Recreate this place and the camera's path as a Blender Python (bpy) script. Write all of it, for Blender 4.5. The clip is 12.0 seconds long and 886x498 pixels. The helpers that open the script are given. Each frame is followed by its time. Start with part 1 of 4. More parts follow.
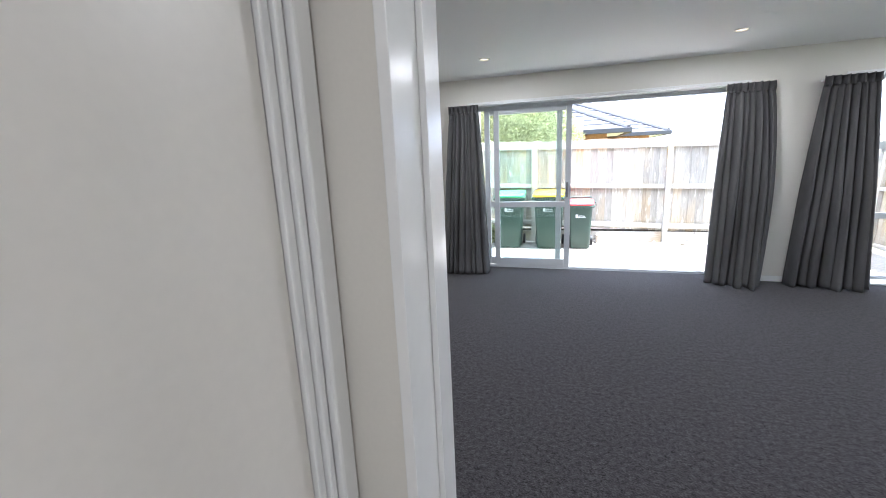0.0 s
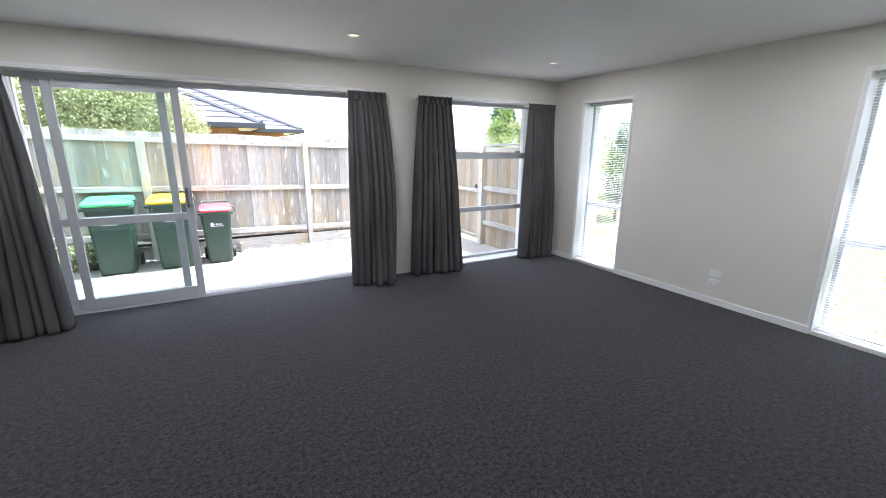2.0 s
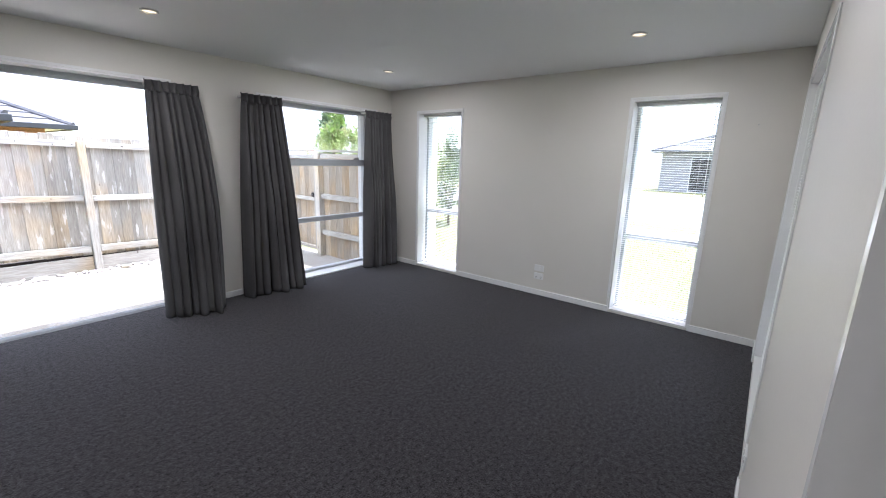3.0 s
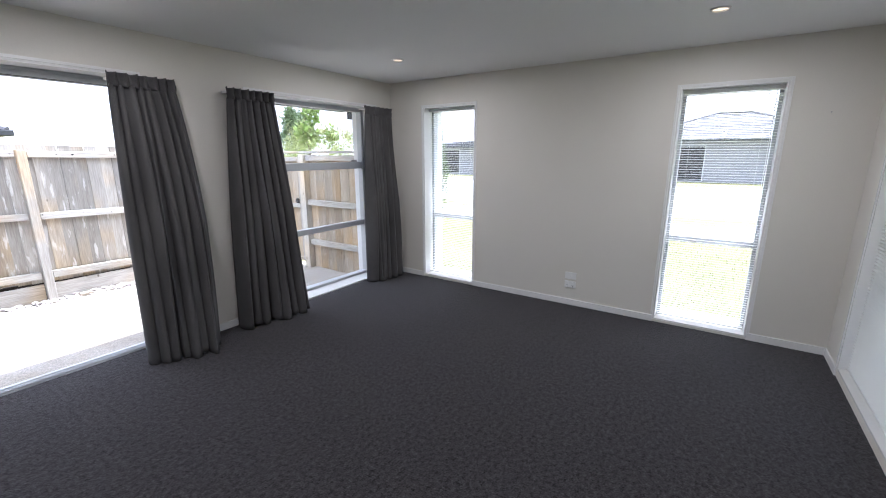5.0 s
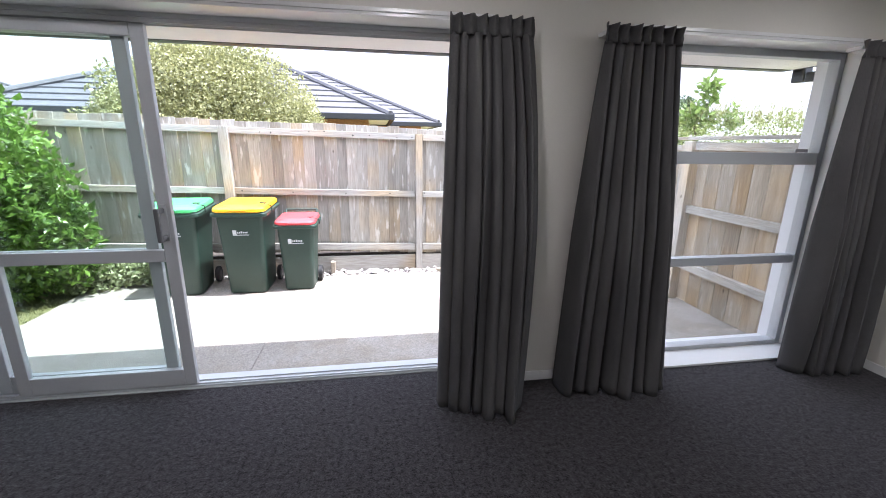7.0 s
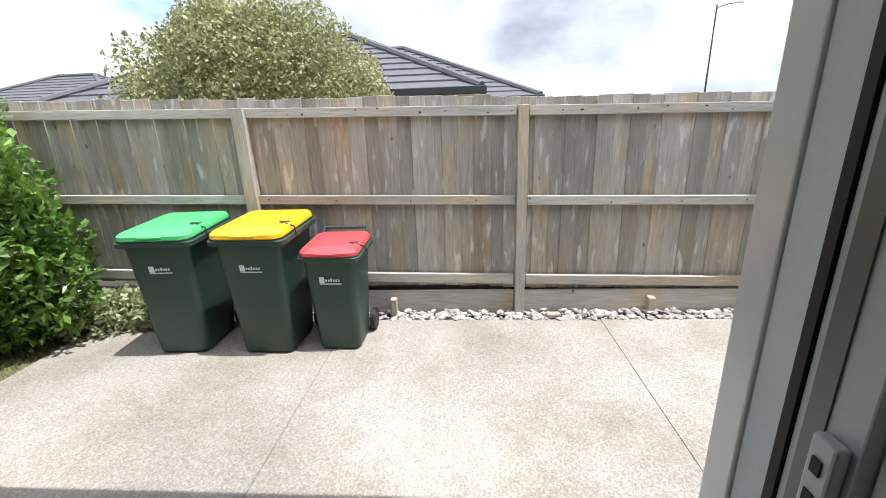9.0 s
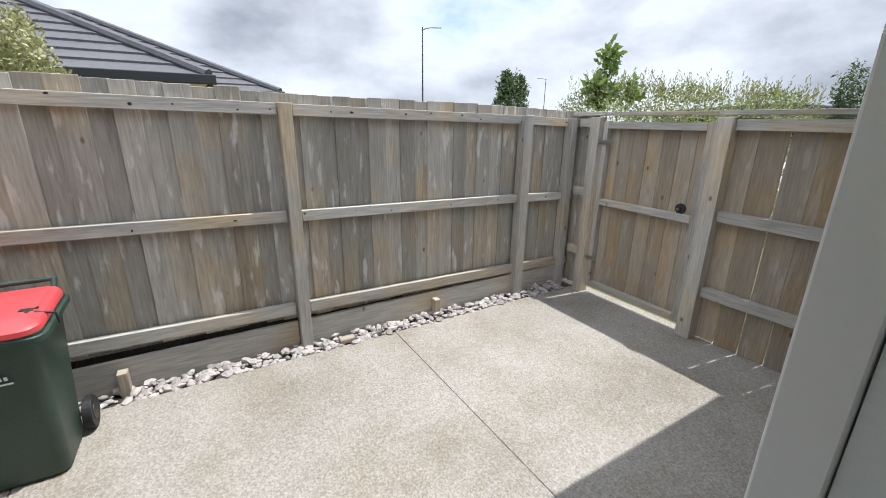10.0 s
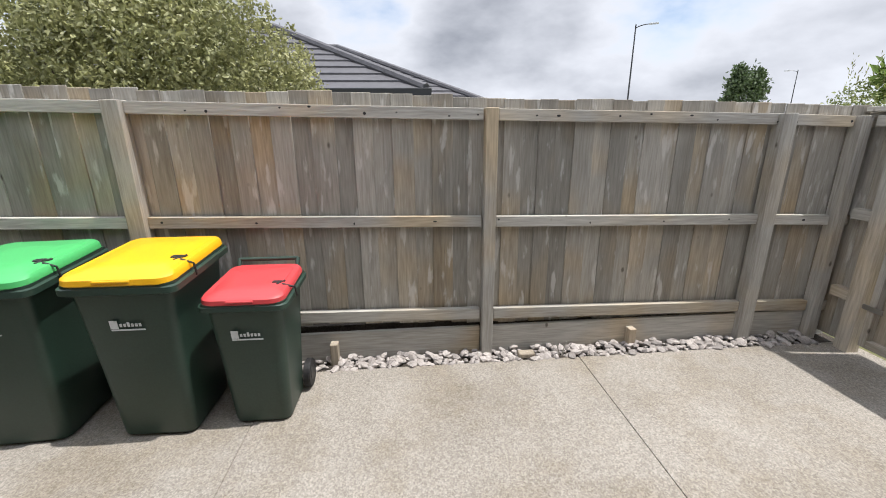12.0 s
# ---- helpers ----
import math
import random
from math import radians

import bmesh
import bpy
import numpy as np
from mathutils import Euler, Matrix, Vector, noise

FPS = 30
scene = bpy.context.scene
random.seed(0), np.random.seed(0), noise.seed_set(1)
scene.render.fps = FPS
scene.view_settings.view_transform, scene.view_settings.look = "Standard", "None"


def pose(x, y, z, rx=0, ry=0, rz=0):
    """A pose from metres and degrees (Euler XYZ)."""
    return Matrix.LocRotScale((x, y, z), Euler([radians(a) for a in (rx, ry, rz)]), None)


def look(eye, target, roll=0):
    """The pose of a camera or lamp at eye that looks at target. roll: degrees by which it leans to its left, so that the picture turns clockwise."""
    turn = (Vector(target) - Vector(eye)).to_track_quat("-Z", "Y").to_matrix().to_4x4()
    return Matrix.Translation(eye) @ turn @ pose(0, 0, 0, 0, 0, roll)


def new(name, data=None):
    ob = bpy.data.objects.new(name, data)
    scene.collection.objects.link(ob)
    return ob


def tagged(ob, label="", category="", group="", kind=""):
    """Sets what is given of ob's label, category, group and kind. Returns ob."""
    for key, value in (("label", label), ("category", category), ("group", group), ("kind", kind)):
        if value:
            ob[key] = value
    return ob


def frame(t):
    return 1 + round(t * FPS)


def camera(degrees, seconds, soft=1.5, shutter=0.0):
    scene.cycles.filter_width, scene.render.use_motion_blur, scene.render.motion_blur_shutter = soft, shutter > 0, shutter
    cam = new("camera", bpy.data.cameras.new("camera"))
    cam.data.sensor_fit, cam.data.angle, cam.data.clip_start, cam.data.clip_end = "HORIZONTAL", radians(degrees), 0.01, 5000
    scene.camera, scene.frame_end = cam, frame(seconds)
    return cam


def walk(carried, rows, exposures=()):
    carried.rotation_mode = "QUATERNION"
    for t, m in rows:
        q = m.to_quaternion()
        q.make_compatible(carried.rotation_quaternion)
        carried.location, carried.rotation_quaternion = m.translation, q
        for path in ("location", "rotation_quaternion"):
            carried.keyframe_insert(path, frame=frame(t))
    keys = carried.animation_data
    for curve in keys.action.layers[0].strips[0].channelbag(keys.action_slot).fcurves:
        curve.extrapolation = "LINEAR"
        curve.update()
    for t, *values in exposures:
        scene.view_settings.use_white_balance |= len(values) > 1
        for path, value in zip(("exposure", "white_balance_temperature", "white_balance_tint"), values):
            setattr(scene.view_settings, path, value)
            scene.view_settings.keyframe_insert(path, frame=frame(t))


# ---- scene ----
cam = camera(94.4, 12.0, soft=1.0)
PATH = [
    (0, (0.08, 0.135, 1.476), (-0.522, 1.994, 1.049), -2.5),
    (0.5, (0.174, 0.283, 1.462), (-0.054, 2.219, 1.017), -1.7),
    (1, (0.193, 0.566, 1.469), (0.345, 2.507, 1.011), -1.5),
    (1.5, (0.218, 0.752, 1.486), (0.772, 2.616, 1.017), -0.6),
    (2, (0.238, 0.838, 1.524), (1.18, 2.537, 1.046), 0.4),
    (2.5, (0.23, 0.926, 1.529), (1.526, 2.378, 1.07), 1.4),
    (3, (0.257, 1.012, 1.522), (1.793, 2.217, 1.091), 1.7),
    (3.2, (0.277, 1.077, 1.515), (1.89, 2.184, 1.098), 1.8),
    (4.8, (0.341, 1.713, 1.523), (2.028, 2.695, 1.085), -0.6),
    (5, (0.367, 1.784, 1.567), (1.988, 2.865, 1.114), -0.0),
    (5.5, (0.638, 2.025, 1.529), (1.991, 3.426, 1.078), -0.2),
    (6, (0.822, 2.27, 1.524), (1.835, 3.929, 1.056), 0.4),
    (6.5, (0.989, 2.625, 1.498), (1.633, 4.456, 1.017), 0.6),
    (7, (1.172, 3.105, 1.499), (1.486, 5.016, 0.998), 0.8),
    (7.2, (1.197, 3.345, 1.497), (1.389, 5.269, 0.985), 0.6),
    (8.8, (1.306, 5.013, 1.468), (1.035, 6.909, 0.895), -2.3),
    (9, (1.298, 5.159, 1.479), (1.166, 7.068, 0.895), -2.0),
    (9.5, (1.271, 5.432, 1.483), (1.666, 7.299, 0.884), -0.5),
    (10, (1.167, 5.657, 1.503), (2.149, 7.294, 0.906), 0.7),
    (10.5, (1.119, 5.724, 1.537), (2.454, 7.093, 0.95), 1.8),
    (11, (1.099, 5.768, 1.537), (2.406, 7.165, 0.952), 1.5),
    (11.5, (1.079, 5.814, 1.497), (1.954, 7.517, 0.918), -0.1),
    (12, (1.15, 5.858, 1.479), (1.32, 7.769, 0.912), -0.5),
]
walk(cam, [(t, look(eye, target, roll)) for t, eye, target, roll in PATH],
     [(0, 3.4, 5400, 12), (0.8, 3.05, 5400, 12), (1.5, 2.95, 5450, 13), (3.2, 2.7, 5550, 15), (5.0, 2.6, 5550, 16), (6.5, 2.4, 5650, 17), (7.2, 2.25, 5700, 17), (8.8, 1.3, 6000, 11), (9.6, 0.82, 5950, 9), (10.6, 0.76, 6100, 10), (12, 0.60, 6250, 11)])

# ---- world and sun ----
SUN_DIR = Vector((-0.32, 0.045, -1.0)).normalized()
world = bpy.data.worlds.new("sky")
scene.world = world
world.use_nodes = True
wn, wl = world.node_tree.nodes, world.node_tree.links
wn.clear()
w_out = wn.new("ShaderNodeOutputWorld")
w_bg = wn.new("ShaderNodeBackground")
w_sky = wn.new("ShaderNodeTexSky")
w_sky.sky_type = 'NISHITA'
w_sky.sun_disc = False
w_sky.sun_elevation = math.asin(-SUN_DIR.z)
w_sky.sun_rotation = math.atan2(-SUN_DIR.x, -SUN_DIR.y)
w_coord = wn.new("ShaderNodeTexCoord")
w_map = wn.new("ShaderNodeMapping")
w_map.inputs["Scale"].default_value = (1.0, 1.0, 2.0)
w_map.inputs["Location"].default_value = (3.1, 0.4, 0.0)
w_n1 = wn.new("ShaderNodeTexNoise")
w_n1.inputs["Scale"].default_value = 2.3
w_n1.inputs["Detail"].default_value = 7
w_n1.inputs["Roughness"].default_value = 0.52
w_n2 = wn.new("ShaderNodeTexNoise")
w_n2.inputs["Scale"].default_value = 1.6
w_n2.inputs["Detail"].default_value = 6
w_cover = wn.new("ShaderNodeValToRGB")
w_cover.color_ramp.elements[0].position = 0.30
w_cover.color_ramp.elements[1].position = 0.44
w_cloud = wn.new("ShaderNodeValToRGB")
w_cloud.color_ramp.elements[0].position = 0.36
w_cloud.color_ramp.elements[0].color = (0.76, 0.77, 0.80, 1)
w_cloud.color_ramp.elements[1].position = 0.72
w_cloud.color_ramp.elements[1].color = (0.19, 0.205, 0.24, 1)
w_dim = wn.new("ShaderNodeMix")
w_dim.data_type, w_dim.blend_type = 'RGBA', 'MULTIPLY'
w_dim.inputs[0].default_value = 1.0
w_dim.inputs[7].default_value = (0.11, 0.11, 0.11, 1)
w_mix = wn.new("ShaderNodeMix")
w_mix.data_type = 'RGBA'
wl.new(w_coord.outputs["Generated"], w_map.inputs["Vector"])
wl.new(w_map.outputs[0], w_n1.inputs["Vector"])
wl.new(w_coord.outputs["Generated"], w_n2.inputs["Vector"])
wl.new(w_n1.outputs["Fac"], w_cover.inputs[0])
wl.new(w_n1.outputs["Fac"], w_cloud.inputs[0])
wl.new(w_sky.outputs[0], w_dim.inputs[6])
wl.new(w_cover.outputs[0], w_mix.inputs[0])
wl.new(w_dim.outputs[2], w_mix.inputs[6])
wl.new(w_cloud.outputs[0], w_mix.inputs[7])
wl.new(w_mix.outputs[2], w_bg.inputs["Color"])
wl.new(w_bg.outputs[0], w_out.inputs["Surface"])
# thin cloud glows more and more towards the high sun
w_sep = wn.new("ShaderNodeSeparateXYZ")
w_high = wn.new("ShaderNodeMapRange")
w_high.interpolation_type = 'SMOOTHSTEP'
w_high.inputs["From Min"].default_value, w_high.inputs["From Max"].default_value = 0.25, 0.95
w_high.inputs["To Min"].default_value, w_high.inputs["To Max"].default_value = 0.92, 2.0
wl.new(w_coord.outputs["Generated"], w_sep.inputs[0])
wl.new(w_sep.outputs["Z"], w_high.inputs["Value"])
wl.new(w_high.outputs[0], w_bg.inputs["Strength"])

sun = new("sun", bpy.data.lights.new("sun", 'SUN'))
sun.data.energy, sun.data.angle, sun.data.color = 3.5, radians(0.6), (1.0, 0.95, 0.87)
sun.matrix_world = look((0, 0, 20), Vector((0, 0, 20)) + SUN_DIR)

# the hall one at (0.40, -0.95) is unseen, added to brighten the hall
DOWNLIGHTS = [(-2.48, 3.70), (-0.79, 4.40), (1.37, 4.41), (3.56, 4.42), (3.57, 1.91), (0.40, -0.95), (1.37, 1.91), (-0.79, 1.91)]
LAMP_POWER = 2.0
for lx, ly in DOWNLIGHTS:
    lamp = new("downlight_lamp", bpy.data.lights.new("downlight_lamp", 'AREA'))
    lamp.data.shape, lamp.data.size, lamp.data.energy, lamp.data.color = 'DISK', 0.08, LAMP_POWER, (1.0, 0.92, 0.82)
    lamp.matrix_world = pose(lx, ly, 2.402)


# ---- materials ----
def material(name, color, rough=0.6, metal=0.0, vary=0.15, scale=6.0, fine=60.0, bump=0.1, dark=None, stretch=(1, 1, 1),
             per_object=0.0, coat=0.0, spec=0.5, per_island=0.0, dist=0.004, fine_bump=False):
    """A surface with colour variation at two scales, a fine bump, and a random shade for each object or leaf."""
    m = bpy.data.materials.new(name)
    m.use_nodes = True
    n, l = m.node_tree.nodes, m.node_tree.links
    b = n["Principled BSDF"]
    b.inputs["Roughness"].default_value, b.inputs["Metallic"].default_value = rough, metal
    b.inputs["Coat Weight"].default_value = coat
    b.inputs["Specular IOR Level"].default_value = spec
    co = n.new("ShaderNodeTexCoord")
    vec = co.outputs["Object"]
    info = n.new("ShaderNodeObjectInfo")
    if per_object:
        sh = n.new("ShaderNodeVectorMath")
        sh.operation = 'MULTIPLY_ADD'
        l.new(info.outputs["Random"], sh.inputs[0])
        sh.inputs[1].default_value = (37.0, 23.0, 51.0)
        l.new(vec, sh.inputs[2])
        vec = sh.outputs[0]
    mp = n.new("ShaderNodeMapping")
    mp.inputs["Scale"].default_value = stretch
    l.new(vec, mp.inputs["Vector"])
    n1, n2 = n.new("ShaderNodeTexNoise"), n.new("ShaderNodeTexNoise")
    n1.inputs["Scale"].default_value, n2.inputs["Scale"].default_value = scale, fine
    n1.inputs["Detail"].default_value, n2.inputs["Detail"].default_value = 4, 3
    l.new(mp.outputs[0], n1.inputs["Vector"])
    l.new(mp.outputs[0], n2.inputs["Vector"])
    add = n.new("ShaderNodeMath")
    add.operation = 'ADD'
    l.new(n1.outputs["Fac"], add.inputs[0])
    l.new(n2.outputs["Fac"], add.inputs[1])
    ramp = n.new("ShaderNodeMapRange")
    ramp.inputs["From Min"].default_value, ramp.inputs["From Max"].default_value = 0.65, 1.35
    l.new(add.outputs[0], ramp.inputs["Value"])
    mix = n.new("ShaderNodeMix")
    mix.data_type = 'RGBA'
    c = Vector(color)
    d = Vector(dark) if dark else c * (1 - vary)
    u = c if dark else c * (1 + vary * 0.6)
    mix.inputs[6].default_value, mix.inputs[7].default_value = (*d, 1), (*u, 1)
    l.new(ramp.outputs[0], mix.inputs[0])
    out = mix.outputs[2]
    if per_object or per_island:
        hsv = n.new("ShaderNodeHueSaturation")
        mr = n.new("ShaderNodeMapRange")
        k = per_object or per_island
        mr.inputs["To Min"].default_value, mr.inputs["To Max"].default_value = 1 - k, 1 + k
        if per_object:
            l.new(info.outputs["Random"], mr.inputs["Value"])
        else:
            geo = n.new("ShaderNodeNewGeometry")
            l.new(geo.outputs["Random Per Island"], mr.inputs["Value"])
        l.new(mr.outputs[0], hsv.inputs["Value"])
        l.new(out, hsv.inputs["Color"])
        out = hsv.outputs[0]
    l.new(out, b.inputs["Base Color"])
    if bump:
        bp = n.new("ShaderNodeBump")
        bp.inputs["Strength"].default_value, bp.inputs["Distance"].default_value = bump, dist
        l.new(n2.outputs["Fac"] if fine_bump else add.outputs[0], bp.inputs["Height"])
        l.new(bp.outputs[0], b.inputs["Normal"])
    return m


def glass_material(name, tint):
    m = bpy.data.materials.new(name)
    m.use_nodes = True
    n, l = m.node_tree.nodes, m.node_tree.links
    n.remove(n["Principled BSDF"])
    tr, gl, mx, fr, pw, ad = (n.new(k) for k in ("ShaderNodeBsdfTransparent", "ShaderNodeBsdfGlossy", "ShaderNodeMixShader", "ShaderNodeLayerWeight", "ShaderNodeMath", "ShaderNodeMath"))
    fr.inputs["Blend"].default_value = 0.5
    pw.operation, ad.operation = 'POWER', 'MULTIPLY_ADD'
    pw.inputs[1].default_value = 5.0
    ad.inputs[1].default_value, ad.inputs[2].default_value = 0.85, 0.03
    tr.inputs["Color"].default_value = (*tint, 1)
    gl.inputs["Roughness"].default_value = 0.02
    l.new(fr.outputs["Facing"], pw.inputs[0])
    l.new(pw.outputs[0], ad.inputs[0])
    l.new(ad.outputs[0], mx.inputs[0])
    l.new(tr.outputs[0], mx.inputs[1])
    l.new(gl.outputs[0], mx.inputs[2])
    l.new(mx.outputs[0], n["Material Output"].inputs["Surface"])
    return m


def leaf_material(name, color, dark, rough=0.5, k=0.35):
    m = material(name, color, rough=rough, dark=dark, scale=1.5, fine=9.0, bump=0.0, per_island=k)
    n, l = m.node_tree.nodes, m.node_tree.links
    b = n["Principled BSDF"]
    t, mx = n.new("ShaderNodeBsdfTranslucent"), n.new("ShaderNodeMixShader")
    src = b.inputs["Base Color"].links[0].from_socket
    l.new(src, t.inputs["Color"])
    mx.inputs[0].default_value = 0.3
    l.new(b.outputs[0], mx.inputs[1])
    l.new(t.outputs[0], mx.inputs[2])
    l.new(mx.outputs[0], n["Material Output"].inputs["Surface"])
    return m


def glow_material(name, color, strength):
    m = bpy.data.materials.new(name)
    m.use_nodes = True
    b = m.node_tree.nodes["Principled BSDF"]
    b.inputs["Emission Color"].default_value = (*color, 1)
    b.inputs["Emission Strength"].default_value = strength
    return m


def aggregate_material(name):
    """Exposed-aggregate concrete: grey cement with small light and dark stones and broad stains."""
    m = material(name, (0.365, 0.338, 0.302), rough=0.85, dark=(0.205, 0.184, 0.155), scale=0.8, fine=70, bump=0.0)
    n, l = m.node_tree.nodes, m.node_tree.links
    b = n["Principled BSDF"]
    src = b.inputs["Base Color"].links[0].from_socket
    co = n.new("ShaderNodeTexCoord")
    v = n.new("ShaderNodeTexVoronoi")
    v.inputs["Scale"].default_value = 125
    l.new(co.outputs["Object"], v.inputs["Vector"])
    bw = n.new("ShaderNodeRGBToBW")
    l.new(v.outputs["Color"], bw.inputs[0])
    mr = n.new("ShaderNodeMapRange")
    mr.inputs["From Min"].default_value, mr.inputs["From Max"].default_value = 0.2, 0.8
    mr.inputs["To Min"].default_value, mr.inputs["To Max"].default_value = 0.80, 1.20
    l.new(bw.outputs[0], mr.inputs["Value"])
    hsv = n.new("ShaderNodeHueSaturation")
    # broad damp and rusty stains
    sn = n.new("ShaderNodeTexNoise")
    sn.inputs["Scale"].default_value, sn.inputs["Detail"].default_value, sn.inputs["Roughness"].default_value = 1.7, 7, 0.68
    l.new(co.outputs["Object"], sn.inputs["Vector"])
    sr = n.new("ShaderNodeMapRange")
    sr.inputs["From Min"].default_value, sr.inputs["From Max"].default_value = 0.44, 0.66
    l.new(sn.outputs["Fac"], sr.inputs["Value"])
    stain = n.new("ShaderNodeMix")
    stain.data_type, stain.blend_type = 'RGBA', 'MULTIPLY'
    l.new(sr.outputs[0], stain.inputs[0])
    l.new(src, stain.inputs[6])
    stain.inputs[7].default_value = (0.82, 0.78, 0.71, 1)
    l.new(stain.outputs[2], hsv.inputs["Color"])
    l.new(mr.outputs[0], hsv.inputs["Value"])
    l.new(hsv.outputs[0], b.inputs["Base Color"])
    bp = n.new("ShaderNodeBump")
    bp.invert = True
    bp.inputs["Strength"].default_value, bp.inputs["Distance"].default_value = 0.35, 0.003
    l.new(v.outputs["Distance"], bp.inputs["Height"])
    l.new(bp.outputs[0], b.inputs["Normal"])
    return m


def fence_material(name, light, dark, stain=0.0, k=0.22, stretch=(5, 5, 0.35)):
    """Weathered softwood: long grain, knots, pale mineral streaks, a shade of its own for each board."""
    m = material(name, light, rough=0.85, dark=dark, scale=1.2, fine=16.0, bump=0.6, stretch=stretch, per_object=k, dist=0.003)
    n, l = m.node_tree.nodes, m.node_tree.links
    b = n["Principled BSDF"]
    src = b.inputs["Base Color"].links[0].from_socket
    co, info = n.new("ShaderNodeTexCoord"), n.new("ShaderNodeObjectInfo")
    sh = n.new("ShaderNodeVectorMath")
    sh.operation = 'MULTIPLY_ADD'
    l.new(info.outputs["Random"], sh.inputs[0])
    sh.inputs[1].default_value = (91.0, 47.0, 73.0)
    l.new(co.outputs["Object"], sh.inputs[2])
    # warm and grey patches
    hue = n.new("ShaderNodeTexNoise")
    hue.inputs["Scale"].default_value = 1.3
    l.new(sh.outputs[0], hue.inputs["Vector"])
    warm = n.new("ShaderNodeMix")
    warm.data_type, warm.blend_type = 'RGBA', 'MULTIPLY'
    wr = n.new("ShaderNodeMapRange")
    wr.inputs["From Min"].default_value, wr.inputs["From Max"].default_value = 0.5, 0.72
    l.new(hue.outputs["Fac"], wr.inputs["Value"])
    l.new(wr.outputs[0], warm.inputs[0])
    l.new(src, warm.inputs[6])
    warm.inputs[7].default_value = (1.16, 0.98, 0.74, 1)
    # knots
    kn = n.new("ShaderNodeTexVoronoi")
    kn.inputs["Scale"].default_value = 3.1
    mpk = n.new("ShaderNodeMapping")
    mpk.inputs["Scale"].default_value = (1.6, 1.6, 0.9)
    l.new(sh.outputs[0], mpk.inputs["Vector"])
    l.new(mpk.outputs[0], kn.inputs["Vector"])
    kr = n.new("ShaderNodeMapRange")
    kr.inputs["From Min"].default_value, kr.inputs["From Max"].default_value = 0.035, 0.08
    kr.inputs["To Min"].default_value, kr.inputs["To Max"].default_value = 0.75, 0.0
    l.new(kn.outputs["Distance"], kr.inputs["Value"])
    kmix = n.new("ShaderNodeMix")
    kmix.data_type = 'RGBA'
    l.new(kr.outputs[0], kmix.inputs[0])
    l.new(warm.outputs[2], kmix.inputs[6])
    kmix.inputs[7].default_value = (0.06, 0.045, 0.03, 1)
    out = kmix.outputs[2]
    if stain:
        st = n.new("ShaderNodeTexNoise")
        st.inputs["Scale"].default_value, st.inputs["Detail"].default_value = 3.0, 5
        mps = n.new("ShaderNodeMapping")
        mps.inputs["Scale"].default_value = (5.0, 5.0, 1.1)
        l.new(sh.outputs[0], mps.inputs["Vector"])
        l.new(mps.outputs[0], st.inputs["Vector"])
        sr = n.new("ShaderNodeMapRange")
        sr.inputs["From Min"].default_value, sr.inputs["From Max"].default_value = 0.60, 0.67
        sr.inputs["To Max"].default_value = stain
        l.new(st.outputs["Fac"], sr.inputs["Value"])
        smix = n.new("ShaderNodeMix")
        smix.data_type = 'RGBA'
        l.new(sr.outputs[0], smix.inputs[0])
        l.new(out, smix.inputs[6])
        smix.inputs[7].default_value = (0.72, 0.70, 0.66, 1)
        out = smix.outputs[2]
    l.new(out, b.inputs["Base Color"])
    return m


M_CARPET = material("charcoal_carpet", (0.080, 0.075, 0.080), rough=1.0, dark=(0.004, 0.0035, 0.004), scale=40, fine=110, bump=1.0, spec=0.05, dist=0.006, fine_bump=True)
M_CARPET.node_tree.nodes["Principled BSDF"].inputs["Sheen Weight"].default_value = 0.12
M_WALL = material("wall_paint", (0.68, 0.655, 0.60), rough=0.55, vary=0.03, scale=1.5, fine=120, bump=0.04, dist=0.001)
# wall paint with the kitchen's dim warm light put into its colour
M_WALL_SHADED = material("wall_paint_warm_shade", (0.57, 0.475, 0.36), rough=0.55, vary=0.03, scale=1.5, fine=120, bump=0.04, dist=0.001)
M_CEIL = material("ceiling_paint", (0.78, 0.78, 0.77), rough=0.8, vary=0.02, scale=1.2, fine=150, bump=0.03, dist=0.001)
M_TRIM = material("trim_gloss_white", (0.80, 0.80, 0.79), rough=0.25, vary=0.02, scale=2, fine=40, bump=0.02, dist=0.001)
M_DOOR = material("door_white", (0.74, 0.71, 0.66), rough=0.35, vary=0.03, scale=1.3, fine=60, bump=0.03, dist=0.001)
M_CURTAIN = material("curtain_cloth", (0.105, 0.102, 0.101), rough=0.75, dark=(0.052, 0.051, 0.052), scale=4, fine=320, bump=0.15, stretch=(1, 1, 0.5), spec=0.2, dist=0.001)
M_ALU = material("silver_aluminium", (0.50, 0.52, 0.54), rough=0.42, metal=0.12, vary=0.05, scale=3, fine=90, bump=0.02)
M_HANDLE = material("grey_handle_metal", (0.16, 0.165, 0.17), rough=0.4, metal=0.3, vary=0.05, bump=0.0)
M_STEEL = material("brushed_steel", (0.42, 0.42, 0.42), rough=0.3, metal=1.0, vary=0.08, scale=4, fine=120, bump=0.02)
M_GLASS = glass_material("window_glass", (0.985, 0.993, 0.99))
M_GLASS_T = glass_material("door_glass", (0.945, 0.982, 0.97))
M_SEAL = material("black_seal", (0.012, 0.012, 0.013), rough=0.6, vary=0.2, bump=0.05)
M_PLASTIC = material("white_plastic", (0.78, 0.78, 0.77), rough=0.3, vary=0.02, bump=0.0)
M_DARK = material("dark_plastic", (0.02, 0.02, 0.02), rough=0.45, vary=0.2, bump=0.05)
M_SLAT = material("blind_slat", (0.80, 0.81, 0.80), rough=0.35, vary=0.02, bump=0.0)
M_GLOW = glow_material("lamp_glow", (1.0, 0.76, 0.46), 0.22)
